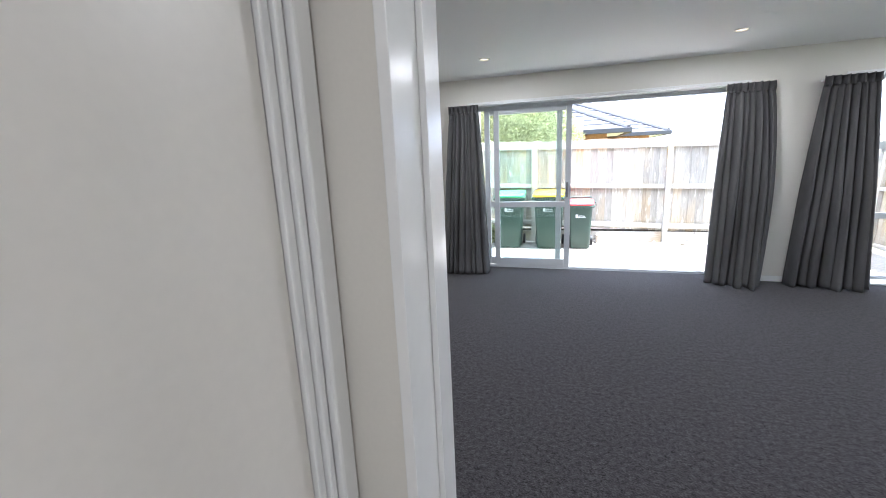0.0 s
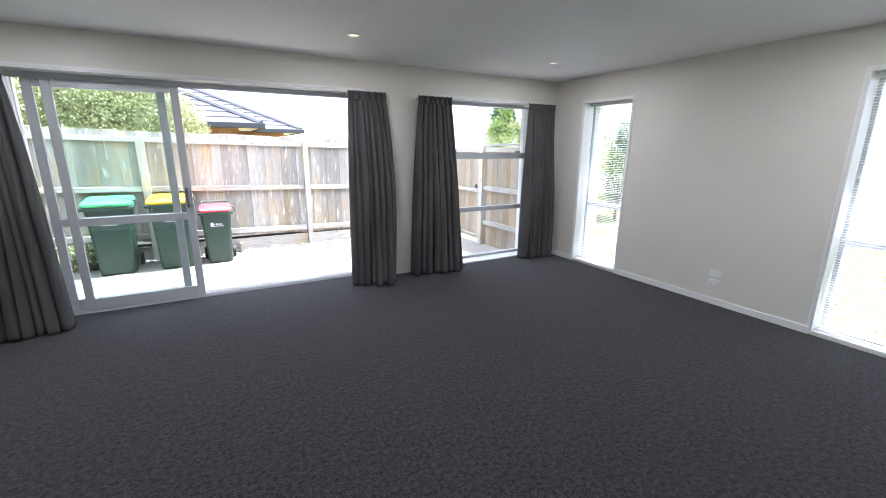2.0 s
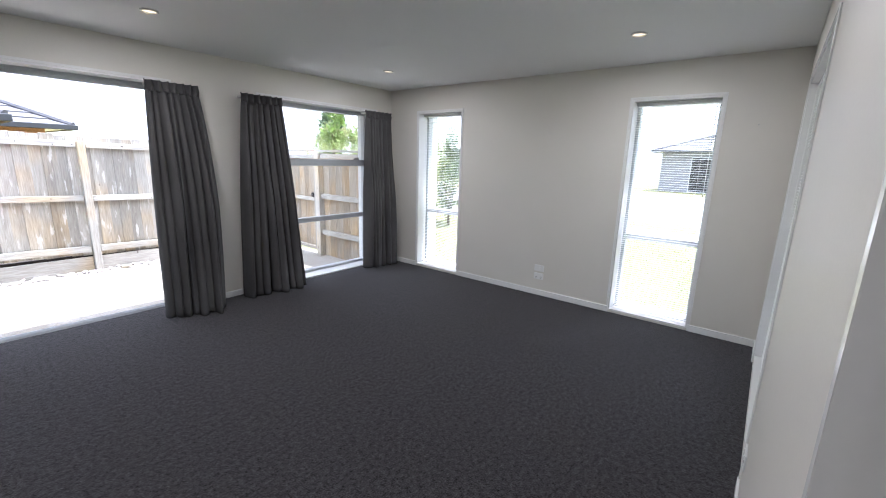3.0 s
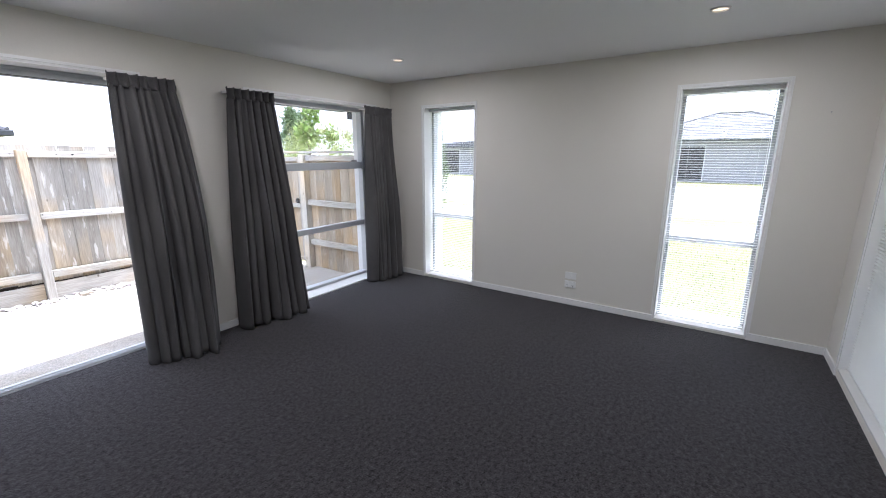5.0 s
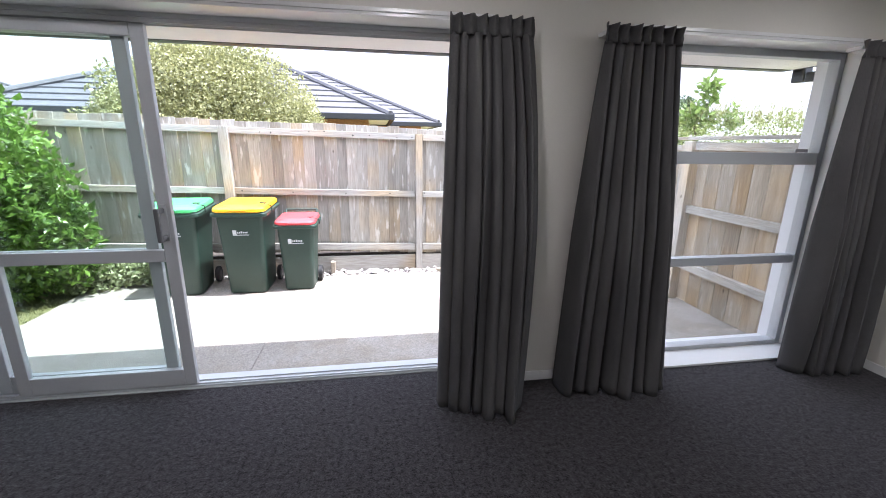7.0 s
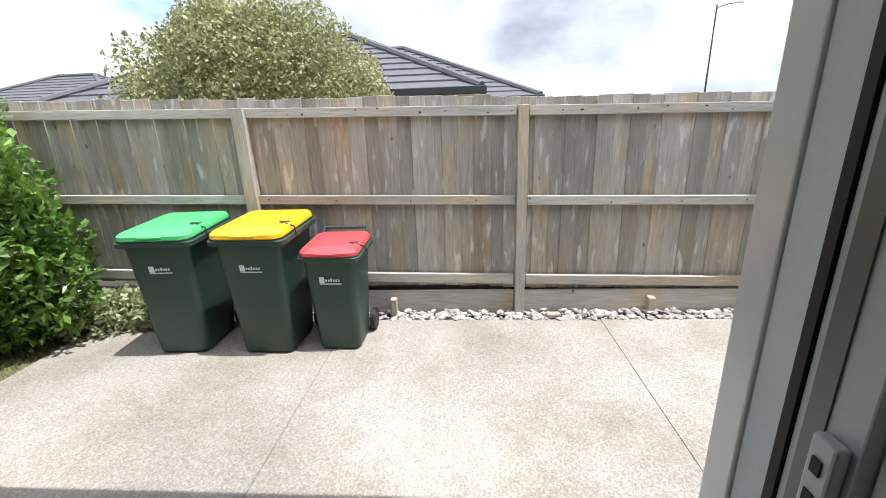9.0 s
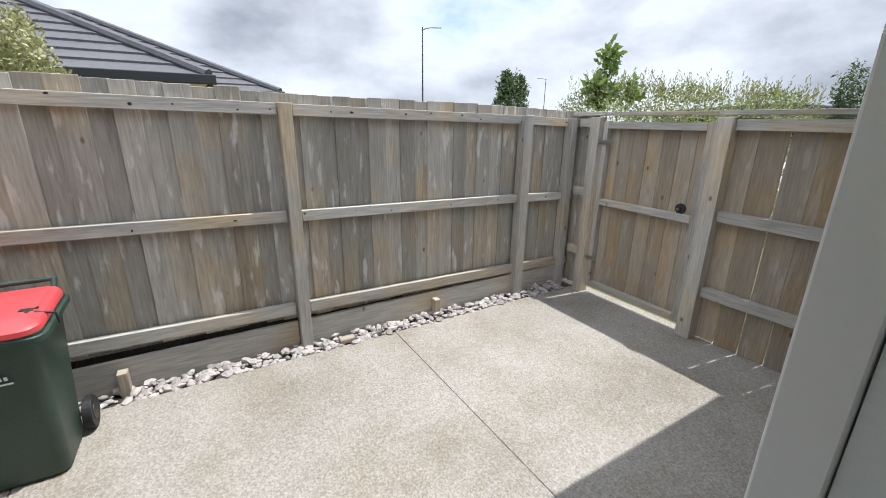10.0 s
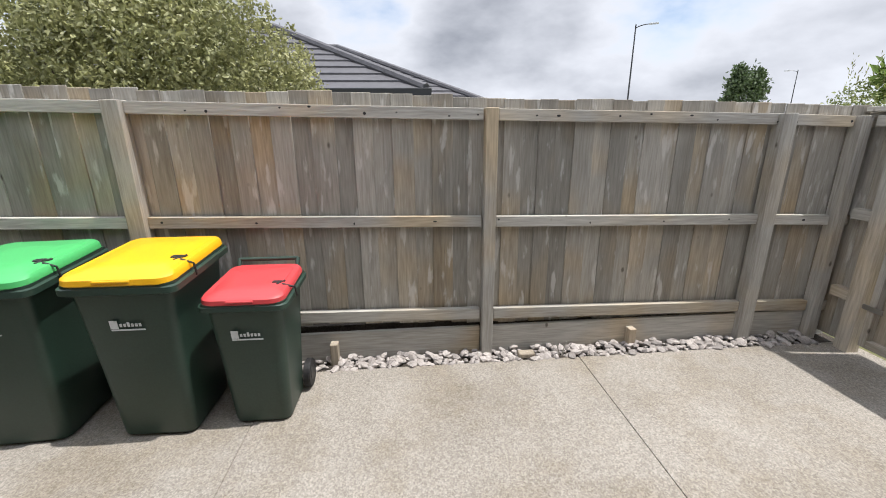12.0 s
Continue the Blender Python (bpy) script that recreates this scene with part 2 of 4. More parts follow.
M_PLASTER = material("exterior_plaster", (0.74, 0.75, 0.76), rough=0.8, vary=0.05, scale=2, fine=90, bump=0.12)
M_SOFFIT = material("soffit_board", (0.80, 0.78, 0.76), rough=0.7, vary=0.04, bump=0.03)
M_GUTTER = material("dark_gutter", (0.035, 0.037, 0.04), rough=0.4, vary=0.1, bump=0.02)
M_CONCRETE = aggregate_material("exposed_aggregate")
M_SOIL = material("dark_soil", (0.06, 0.05, 0.04), rough=1.0, vary=0.5, scale=8, fine=60, bump=0.8, dist=0.02)
M_BOARD = fence_material("fence_board_wood", (0.43, 0.405, 0.355), (0.235, 0.215, 0.182), stain=0.5, k=0.24)
M_BOARD_WARM = fence_material("fence_board_warm_wood", (0.44, 0.38, 0.295), (0.25, 0.21, 0.16), stain=0.15, k=0.2)
M_RAIL = fence_material("fence_rail_wood", (0.54, 0.52, 0.47), (0.28, 0.262, 0.23), k=0.12)
M_RAIL_H = fence_material("fence_rail_wood_lengthwise", (0.54, 0.52, 0.47), (0.28, 0.262, 0.23), k=0.12, stretch=(0.35, 5, 5))
M_RAIL_Y = fence_material("gate_rail_wood", (0.54, 0.52, 0.47), (0.28, 0.262, 0.23), k=0.12, stretch=(5, 0.35, 5))
M_BIN = material("bin_green_plastic", (0.026, 0.052, 0.038), rough=0.42, vary=0.2, scale=3, fine=80, bump=0.05)
M_LID_G = material("green_lid", (0.075, 0.43, 0.13), rough=0.4, vary=0.08, scale=4, fine=60, bump=0.03)
M_LID_Y = material("yellow_lid", (0.82, 0.43, 0.006), rough=0.4, vary=0.06, scale=4, fine=60, bump=0.03)
M_LID_R = material("red_lid", (0.56, 0.06, 0.065), rough=0.42, vary=0.08, scale=4, fine=60, bump=0.03)
M_LABEL = material("white_print", (0.70, 0.72, 0.72), rough=0.5, vary=0.05, bump=0.0)
M_PEBBLE = material("river_pebble", (0.42, 0.385, 0.36), rough=0.7, dark=(0.24, 0.215, 0.20), scale=9, fine=60, bump=0.15, per_object=0.38)
M_PEBBLE2 = material("river_pebble_loose", (0.42, 0.385, 0.36), rough=0.7, dark=(0.24, 0.215, 0.20), scale=9, fine=60, bump=0.15, per_island=0.38)
M_GRASS = material("lawn", (0.155, 0.15, 0.062), rough=0.95, dark=(0.085, 0.092, 0.03), scale=1.4, fine=30, bump=0.7, dist=0.03)
M_BLADE = leaf_material("grass_blade", (0.19, 0.185, 0.07), (0.10, 0.115, 0.035), rough=0.7)
M_OLIVE = leaf_material("olive_leaf", (0.42, 0.41, 0.19), (0.19, 0.205, 0.085), rough=0.5)
M_HEDGE = leaf_material("bright_hedge_leaf", (0.19, 0.31, 0.05), (0.06, 0.13, 0.02), rough=0.3)
M_HEDGE_PALE = leaf_material("pale_hedge_leaf", (0.33, 0.36, 0.14), (0.17, 0.21, 0.07))
M_SAPLING = leaf_material("sapling_leaf", (0.25, 0.34, 0.10), (0.14, 0.21, 0.05))
M_PINE = leaf_material("dark_tree_leaf", (0.12, 0.17, 0.07), (0.05, 0.08, 0.03))
M_VARIEG = leaf_material("variegated_leaf", (0.50, 0.52, 0.32), (0.20, 0.25, 0.10))
M_BARK = material("bark", (0.13, 0.10, 0.075), rough=0.95, vary=0.4, scale=8, fine=40, bump=0.6, stretch=(2, 2, 0.4), dist=0.02)
M_ROOF = material("roof_tile", (0.088, 0.086, 0.094), rough=0.6, vary=0.25, scale=0.8, fine=8, bump=0.2)
M_BRICK = material("orange_brick", (0.36, 0.19, 0.10), rough=0.85, vary=0.3, scale=3, fine=20, bump=0.2)
M_GREYWALL = material("grey_cladding", (0.21, 0.21, 0.22), rough=0.75, vary=0.12, scale=1, fine=12, bump=0.1)
M_ROAD = material("pale_concrete_road", (0.36, 0.35, 0.335), rough=0.85, vary=0.1, scale=0.6, fine=8, bump=0.2)
M_BENCH = material("bench_laminate", (0.72, 0.69, 0.63), rough=0.35, vary=0.03, bump=0.02)


# ---- mesh helpers ----
def box(bm, x0, y0, z0, x1, y1, z1, bevel=0.0):
    r = bmesh.ops.create_cube(bm, size=1.0)
    vs = r["verts"]
    for v in vs:
        v.co = Vector(((x0 + x1) / 2 + v.co.x * (x1 - x0), (y0 + y1) / 2 + v.co.y * (y1 - y0), (z0 + z1) / 2 + v.co.z * (z1 - z0)))
    if bevel:
        es = list({e for v in vs for e in v.link_edges})
        bmesh.ops.bevel(bm, geom=es, offset=bevel, segments=2, affect='EDGES', profile=0.5)
    return bm


def slab(*a, bevel=0.0):
    return box(bmesh.new(), *a, bevel=bevel)


def rod(bm, p, q, r0, r1=None, n=10):
    p, q = Vector(p), Vector(q)
    r = bmesh.ops.create_cone(bm, cap_ends=True, segments=n, radius1=r0, radius2=r0 if r1 is None else r1, depth=(q - p).length)
    m = Matrix.Translation((p + q) / 2) @ (q - p).to_track_quat("Z", "Y").to_matrix().to_4x4()
    bmesh.ops.transform(bm, matrix=m, verts=r["verts"])
    return bm


def loft(bm, sections, n=4):
    """Rounded rectangles (cx, cy, w, d, r, z) joined from the bottom up and capped."""
    rings = []
    for cx, cy, w, d, r, z in sections:
        ring = []
        for k, (sx, sy) in enumerate(((1, 1), (-1, 1), (-1, -1), (1, -1))):
            for i in range(n + 1):
                a = math.pi / 2 * (k + i / n)
                ring.append(bm.verts.new((cx + sx * (w / 2 - r) + r * math.cos(a), cy + sy * (d / 2 - r) + r * math.sin(a), z)))
        rings.append(ring)
    for lo, hi in zip(rings, rings[1:]):
        for i in range(len(lo)):
            j = (i + 1) % len(lo)
            bm.faces.new((lo[i], lo[j], hi[j], hi[i]))
    bm.faces.new(rings[0][::-1])
    bm.faces.new(rings[-1])
    return bm


def mesh_of(name, bm, mat, smooth=False):
    me = bpy.data.meshes.new(name)
    bmesh.ops.recalc_face_normals(bm, faces=bm.faces)
    bm.to_mesh(me)
    bm.free()
    me.materials.append(mat)
    if smooth:
        for p in me.polygons:
            p.use_smooth = True
        me.set_sharp_from_angle(angle=radians(38))
    return me


def part(name, bm, mat, parent=None, label="", smooth=False):
    ob = new(name, mesh_of(name, bm, mat, smooth))
    if parent:
        ob.parent = parent
    return tagged(ob, label)


def piece(name, me, parent, m):
    ob = new(name, me)
    ob.parent = parent
    ob.matrix_basis = m
    return ob


def thing(name, label, category, m=None, group="", kind=""):
    ob = new(name)
    if m is not None:
        ob.matrix_basis = m
    ob.empty_display_size = 0.1
    return tagged(ob, label, category, group, kind)


def setting(name, bm, mat, label, category):
    return tagged(part(name, bm, mat), label, category, kind="structure")


def leaves(name, pts, size, mat, seed, aspect=0.45, up=0.3):
    """A mesh of single leaves, one folded quad pair each, at the points."""
    rng = np.random.default_rng(seed)
    pts = np.asarray(pts, dtype=float)
    n = len(pts)
    d = rng.normal(size=(n, 3))
    d[:, 2] += up
    d /= np.linalg.norm(d, axis=1)[:, None]
    s = np.cross(d, rng.normal(size=(n, 3)))
    s /= np.linalg.norm(s, axis=1)[:, None]
    f = np.cross(d, s)
    ln = size * rng.uniform(0.6, 1.3, (n, 1))
    base, tip = pts, pts + d * ln
    mid = pts + d * ln * 0.5
    lft, rgt = mid + s * ln * aspect * 0.5 + f * ln * 0.08, mid - s * ln * aspect * 0.5 + f * ln * 0.08
    v = np.stack((base, lft, tip, rgt), 1).reshape(-1, 3)
    faces = np.arange(4 * n).reshape(-1, 4)
    me = bpy.data.meshes.new(name)
    me.from_pydata(v.tolist(), [], faces.tolist())
    me.materials.append(mat)
    return me


def blob_points(n, c, r, seed, lumps=1.7, rough=0.28, inner=0.55, flat=-9.0):
    """Points in the outer layer of a lumpy crown."""
    rng = np.random.default_rng(seed)
    out = []
    while len(out) < n:
        d = rng.normal(size=3)
        d /= np.linalg.norm(d)
        k = 1 + rough * noise.noise(Vector(d) * lumps + Vector((seed, 0, 0))) + rough * 0.6 * noise.noise(Vector(d) * lumps * 3.1 + Vector((0, seed, 0)))
        k *= inner + (1 - inner) * rng.random() ** 0.45
        p = np.array(c) + d * np.array(r) * k
        if p[2] > flat:
            out.append(p)
    return out


# ---- room shell ----
H = 2.42
GROUND = -0.29
setting("floor", slab(-6.0, -1.9, -0.12, 4.55, 5.58, 0.0), M_CARPET, "dark charcoal cut-pile carpet", "carpet")
setting("ceiling", slab(-6.0, -1.9, H, 4.75, 5.6, H + 0.12), M_CEIL, "smooth white painted ceiling", "ceiling")


def wall_y(name, y0, y1, x0, x1, holes, mat, z0=-0.3, z1=H + 0.1, label="off-white painted plasterboard wall"):
    """A wall along x, with holes (x0, x1, z0, z1) through it."""
    bm = bmesh.new()
    x = x0
    for a, b, c, d in holes:
        box(bm, x, y0, z0, a, y1, z1)
        if c > z0:
            box(bm, a, y0, z0, b, y1, c)
        box(bm, a, y0, d, b, y1, z1)
        x = b
    box(bm, x, y0, z0, x1, y1, z1)
    return setting(name, bm, mat, label, "wall")


def wall_x(name, x0, x1, y0, y1, holes, mat, z0=-0.3, z1=H + 0.1, label="off-white painted plasterboard wall"):
    bm = bmesh.new()
    y = y0
    for a, b, c, d in holes:
        box(bm, x0, y, z0, x1, a, z1)
        if c > z0:
            box(bm, x0, a, z0, x1, b, c)
        box(bm, x0, a, d, x1, b, z1)
        y = b
    box(bm, x0, y, z0, x1, y1, z1)
    return setting(name, bm, mat, label, "wall")


YN, XE, YS = 5.38, 4.55, 0.91
SL = (-1.18, 1.775, -0.02, 2.12)
W2 = (2.60, 4.27, 0.0, 2.12)
E1 = (4.14, 4.865, 0.02, 2.11)
E2 = (1.43, 2.16, 0.02, 2.11)
SW = (2.50, 4.18, 0.05, 2.11)
KW = (-4.45, -3.34, 1.05, 2.11)
wall_y("wall_north", YN, 5.60, -2.02, XE, [SL, W2], M_WALL)
wall_y("wall_north_outer", 5.604, 5.78, -2.17, 4.97, [(SL[0], SL[1], -0.30, SL[3]), W2], M_PLASTER, label="pale plastered outside wall")
wall_x("wall_east", XE, 4.75, 0.5, 5.604, [E2, E1], M_WALL)
wall_x("wall_east_outer", 4.754, 4.97, 0.3, 5.604, [E2, E1], M_PLASTER, label="pale plastered outside wall")
wall_y("wall_south", 0.70, YS, -6.0, XE, [(-0.17, 0.92, -0.3, 2.03), SW], M_WALL)
wall_y("wall_south_outer", 0.30, 0.696, 1.204, 4.75, [SW], M_PLASTER, label="pale plastered outside wall")
wall_x("wall_nib", -2.17, -2.02, 4.50, 5.60, [], M_WALL, label="off-white projecting nib wall")
# the beige stands in for shade and warm lamplight on this wall
wall_y("wall_kitchen", 4.50, 4.75, -6.0, -2.174, [KW], M_WALL_SHADED, label="kitchen wall with its warm shade painted in as beige")
# added thin sheet that carries the painted shade on to the corner
setting("wall_kitchen_end_shade", slab(-2.172, 4.4965, -0.3, -2.022, 4.499, H), M_WALL_SHADED, "thin sheet on the wall end, warm shade painted in as beige", "wall")
wall_x("wall_west", -6.2, -6.0, -1.9, 4.75, [], M_WALL)
wall_x("wall_hall_left", -0.42, -0.30, -1.9, 0.696, [(-0.325, 0.645, -0.3, 2.02)], M_WALL)
wall_x("wall_hall_right", 1.10, 1.20, -1.9, 0.696, [], M_WALL)
wall_y("wall_hall_end", -2.0, -1.9, -6.0, 1.20, [], M_WALL)

# skirting
bm = bmesh.new()
for a, b in ((-2.02, SL[0]), (SL[1], W2[0]), (W2[1], XE)):
    box(bm, a, YN - 0.012, 0, b, YN, 0.065, 0.003)
for a, b in ((YS, E2[0]), (E2[1], E1[0]), (E1[1], YN)):
    box(bm, XE - 0.012, a, 0, XE, b, 0.065, 0.003)
for a, b in ((-5.9, -0.26), (1.01, SW[0]), (SW[1], XE)):
    box(bm, a, YS, 0, b, YS + 0.012, 0.065, 0.003)
box(bm, -2.02, 4.50, 0, -2.008, YN, 0.065, 0.003)
box(bm, -2.44, 4.488, 0, -2.008, 4.50, 0.065, 0.003)
setting("baseboard", bm, M_TRIM, "low white painted skirting board", "skirting")

# doorway to the hall: jambs with a stop bead, and architraves on the room side
door_frame = thing("doorway_trim", "white gloss door frame with architraves", "door frame", kind="structure")
for s, x in ((1, -0.185), (-1, 0.935)):
    bm = bmesh.new()
    box(bm, x, 0.69, 0, x + s * 0.02, YS + 0.004, 2.03, 0.002)
    part("jamb", bm, M_TRIM, door_frame)
    part("stop_bead", slab(min(x + s * 0.02, x + s * 0.032), 0.80, 0, max(x + s * 0.02, x + s * 0.032), 0.84, 2.02, bevel=0.002), M_TRIM, door_frame)
    if s > 0:
        part("architrave", slab(min(x + s * 0.012, x - s * 0.06), YS + 0.004, 0, max(x + s * 0.012, x - s * 0.06), YS + 0.022, 2.09, bevel=0.004), M_TRIM, door_frame)
part("head", slab(-0.165, 0.69, 2.0, 0.915, YS + 0.004, 2.03, bevel=0.002), M_TRIM, door_frame)
part("head_architrave", slab(-0.17, YS + 0.004, 2.015, 0.92, YS + 0.022, 2.09, bevel=0.004), M_TRIM, door_frame)

# closed hall door beside the camera, in its own frame
hall_door = thing("door_hall", "closed flush white hall door", "door", kind="structure")
part("leaf", slab(-0.345, -0.31, 0.01, -0.305, 0.600, 2.0, bevel=0.002), M_DOOR, hall_door)
part("frame_stile", slab(-0.42, 0.604, 0, -0.297, 0.622, 2.02, bevel=0.003), M_TRIM, hall_door)
part("frame_bead", slab(-0.42, 0.626, 0, -0.290, 0.642, 2.02, bevel=0.004), M_TRIM, hall_door)
part("architrave", slab(-0.30, 0.648, 0, -0.280, 0.690, 2.08, bevel=0.005), M_TRIM, hall_door)
part("frame_head", slab(-0.42, -0.325, 2.003, -0.297, 0.645, 2.02), M_TRIM, hall_door)


def reveal_y(win, hole, y0, y1, t=0.016, floor=True):
    """White timber reveal lining with a narrow face trim, in a wall along x."""
    a, b, c, d = hole
    s = 1 if y1 > y0 else -1
    lo, hi = min(y0, y1), max(y0, y1)
    f = y0 - s * 0.008
    for nm, q in (("reveal_side", (a, lo, c, a + t, hi, d)), ("reveal_side", (b - t, lo, c, b, hi, d)),
                  ("reveal_head", (a + t, lo, d - t, b - t, hi, d)), ("window_sill", (a + t, lo, c, b - t, hi, c + t))):
        part(nm, slab(*q, bevel=0.002), M_TRIM, win)
    for q in ((a - 0.02, c, a, d + 0.02), (b, c, b + 0.02, d + 0.02), (a, d, b, d + 0.02)):
        part("face_trim", slab(q[0], min(f, y0), q[1], q[2], max(f, y0), q[3], bevel=0.002), M_TRIM, win)


def reveal_x(win, hole, x0, x1, t=0.016):
    a, b, c, d = hole
    f = x0 - 0.008
    for nm, q in (("reveal_side", (x0, a, c, x1, a + t, d)), ("reveal_side", (x0, b - t, c, x1, b, d)),
                  ("reveal_head", (x0, a + t, d - t, x1, b - t, d)), ("window_sill", (x0, a + t, c, x1, b - t, c + t))):
        part(nm, slab(*q, bevel=0.002), M_TRIM, win)
    for q in ((a - 0.02, c, a, d + 0.02), (b, c, b + 0.02, d + 0.02), (a, d, b, d + 0.02)):
        part("face_trim", slab(f, q[0], q[1], x0, q[2], q[3], bevel=0.002), M_TRIM, win)


def pane_y(parent, x0, x1, y, z0, z1, mat):
    g = part("pane", slab(x0, y - 0.003, z0, x1, y + 0.003, z1), mat, parent, "clear glass pane")
    g.visible_shadow = False
    return g


def pane_x(parent, x, y0, y1, z0, z1, mat):
    g = part("pane", slab(x - 0.003, y0, z0, x + 0.003, y1, z1), mat, parent, "clear glass pane")
    g.visible_shadow = False
    return g


def ring_y(name, parent, x0, x1, y0, y1, z0, z1, w, mat=None):
    """Four aluminium members round an opening; the uprights run through."""
    mat = mat or M_ALU
    for q in ((x0, y0, z0, x0 + w, y1, z1), (x1 - w, y0, z0, x1, y1, z1), (x0 + w, y0, z0, x1 - w, y1, z0 + w), (x0 + w, y0, z1 - w, x1 - w, y1, z1)):
        part(name, slab(*q, bevel=0.003), mat, parent)


def ring_x(name, parent, x0, x1, y0, y1, z0, z1, w):
    for q in ((x0, y0, z0, x1, y0 + w, z1), (x0, y1 - w, z0, x1, y1, z1), (x0, y0 + w, z0, x1, y1 - w, z0 + w), (x0, y0 + w, z1 - w, x1, y1 - w, z1)):
        part(name, slab(*q, bevel=0.003), M_ALU, parent)


# ---- sliding door ----
slider = thing("sliding_door", "silver aluminium sliding glass door, slid open", "sliding door", kind="structure")
reveal_y(slider, (SL[0], SL[1], -0.018, SL[3]), YN, 5.56)
fx0, fx1 = SL[0] + 0.0, SL[1]
ring_y("outer_frame", slider, fx0, fx1, 5.562, 5.655, -0.03, SL[3] - 0.002, 0.036)
for k, y in enumerate((5.575, 5.605, 5.648)):
    part("track_rib", slab(fx0 + 0.04, y - 0.003, 0.006, fx1 - 0.04, y + 0.003, 0.020 - 0.003 * k), M_ALU, slider)
    part("head_rib", slab(fx0 + 0.04, y - 0.003, 2.062, fx1 - 0.04, y + 0.003, 2.082), M_ALU, slider)
part("jamb_seal", slab(fx1 - 0.040, 5.657, -0.02, fx1 - 0.020, 5.674, 2.08), M_SEAL, slider, "black rubber door seal")
part("jamb_channel", slab(fx1 - 0.039, 5.610, 0.03, fx1 - 0.0355, 5.640, 2.07), M_HANDLE, slider)
part("keeper", slab(fx1 - 0.056, 5.570, 0.93, fx1 - 0.037, 5.606, 1.10, bevel=0.004), M_ALU, slider, "grey latch keeper plate")
for z in (0.96, 1.0, 1.05):
    part("keeper_slot", slab(fx1 - 0.0585, 5.582, z, fx1 - 0.0555, 5.596, z + 0.022), M_SEAL, slider)
part("outer_sill", slab(fx0 + 0.03, 5.657, -0.06, fx1 - 0.03, 5.80, -0.035, bevel=0.003), M_ALU, slider)
for x0, x1, x2, x3 in ((fx1 - 0.032, fx1 - 0.002, fx1 - 0.038, fx1 - 0.002), (fx0 + 0.002, fx0 + 0.032, fx0 + 0.002, fx0 + 0.038)):
    part("outer_jamb_liner", slab(x0, 5.676, -0.28, x1, 5.743, 2.11), M_PLASTER, slider)
    part("outer_jamb_facing", slab(x2, 5.745, -0.28, x3, 5.815, 2.11, bevel=0.004), M_TRIM, slider)


def door_leaf(x0, x1, y, handle):
    leaf = part("leaf_bottom_rail", slab(x0 + 0.070, y - 0.018, 0.022, x1 - 0.070, y + 0.018, 0.125, bevel=0.003), M_ALU, slider)
    part("stile", slab(x0, y - 0.018, 0.022, x0 + 0.068, y + 0.018, 2.06, bevel=0.004), M_ALU, slider)
    part("stile", slab(x1 - 0.068, y - 0.018, 0.022, x1, y + 0.018, 2.06, bevel=0.004), M_ALU, slider)
    part("top_rail", slab(x0 + 0.070, y - 0.018, 2.0, x1 - 0.070, y + 0.018, 2.06, bevel=0.003), M_ALU, slider)
    part("mid_rail", slab(x0 + 0.070, y - 0.016, 0.815, x1 - 0.070, y + 0.016, 0.885, bevel=0.003), M_ALU, slider)
    pane_y(slider, x0 + 0.066, x1 - 0.066, y, 0.888, 1.998, M_GLASS_T)
    pane_y(slider, x0 + 0.066, x1 - 0.066, y, 0.128, 0.812, M_GLASS_T)
    if handle:
        hx = x1 - 0.04
        part("handle_plate", slab(hx - 0.02, y - 0.026, 0.94, hx + 0.02, y - 0.018, 1.15, bevel=0.004), M_ALU, slider)
        bm = bmesh.new()
        for z in (0.965, 1.115):
            box(bm, hx - 0.012, y - 0.085, z - 0.014, hx + 0.012, y - 0.026, z + 0.014, 0.006)
        box(bm, hx - 0.013, y - 0.105, 0.945, hx + 0.013, y - 0.083, 1.135, 0.008)
        part("handle", bm, M_HANDLE, slider, "satin metal pull handle")


door_leaf(-0.93, 0.038, 5.605, True)
door_leaf(-1.06, -0.075, 5.648, False)

# ---- north window ----
win1 = thing("window_1", "tall three-light aluminium window", "window", kind="structure")
reveal_y(win1, W2, YN, 5.58)
ring_y("window_frame", win1, W2[0] + 0.004, W2[1] - 0.004, 5.582, 5.66, 0.0, 2.108, 0.045)
for z0, z1 in ((1.385, 1.465), (0.67, 0.73)):
    part("transom", slab(W2[0] + 0.05, 5.588, z0, W2[1] - 0.05, 5.654, z1, bevel=0.003), M_ALU, win1)
for z0, z1 in ((0.045, 0.67), (0.73, 1.385), (1.465, 2.06)):
    pane_y(win1, W2[0] + 0.045, W2[1] - 0.045, 5.62, z0, z1, M_GLASS)
part("window_stay", slab(4.02, 5.575, 1.468, 4.12, 5.587, 1.492, bevel=0.003), M_STEEL, win1)

# ---- east, south and kitchen windows ----
for nm, hole in (("window_2", E1), ("window_3", E2)):
    w = thing(nm, "tall narrow aluminium window with a low transom", "window", kind="structure")
    reveal_x(w, hole, XE, 4.72)
    ring_x("window_frame", w, 4.722, 4.80, hole[0] + 0.004, hole[1] - 0.004, 0.022, 2.106, 0.04)
    part("transom", slab(4.726, hole[0] + 0.045, 0.765, 4.796, hole[1] - 0.045, 0.825, bevel=0.003), M_ALU, w)
    pane_x(w, 4.76, hole[0] + 0.04, hole[1] - 0.04, 0.062, 0.765, M_GLASS)
    pane_x(w, 4.76, hole[0] + 0.04, hole[1] - 0.04, 0.825, 2.066, M_GLASS)
    part("latch", slab(4.712, (hole[0] + hole[1]) / 2 + 0.1, 0.775, 4.724, (hole[0] + hole[1]) / 2 + 0.16, 0.79, bevel=0.002), M_STEEL, w)
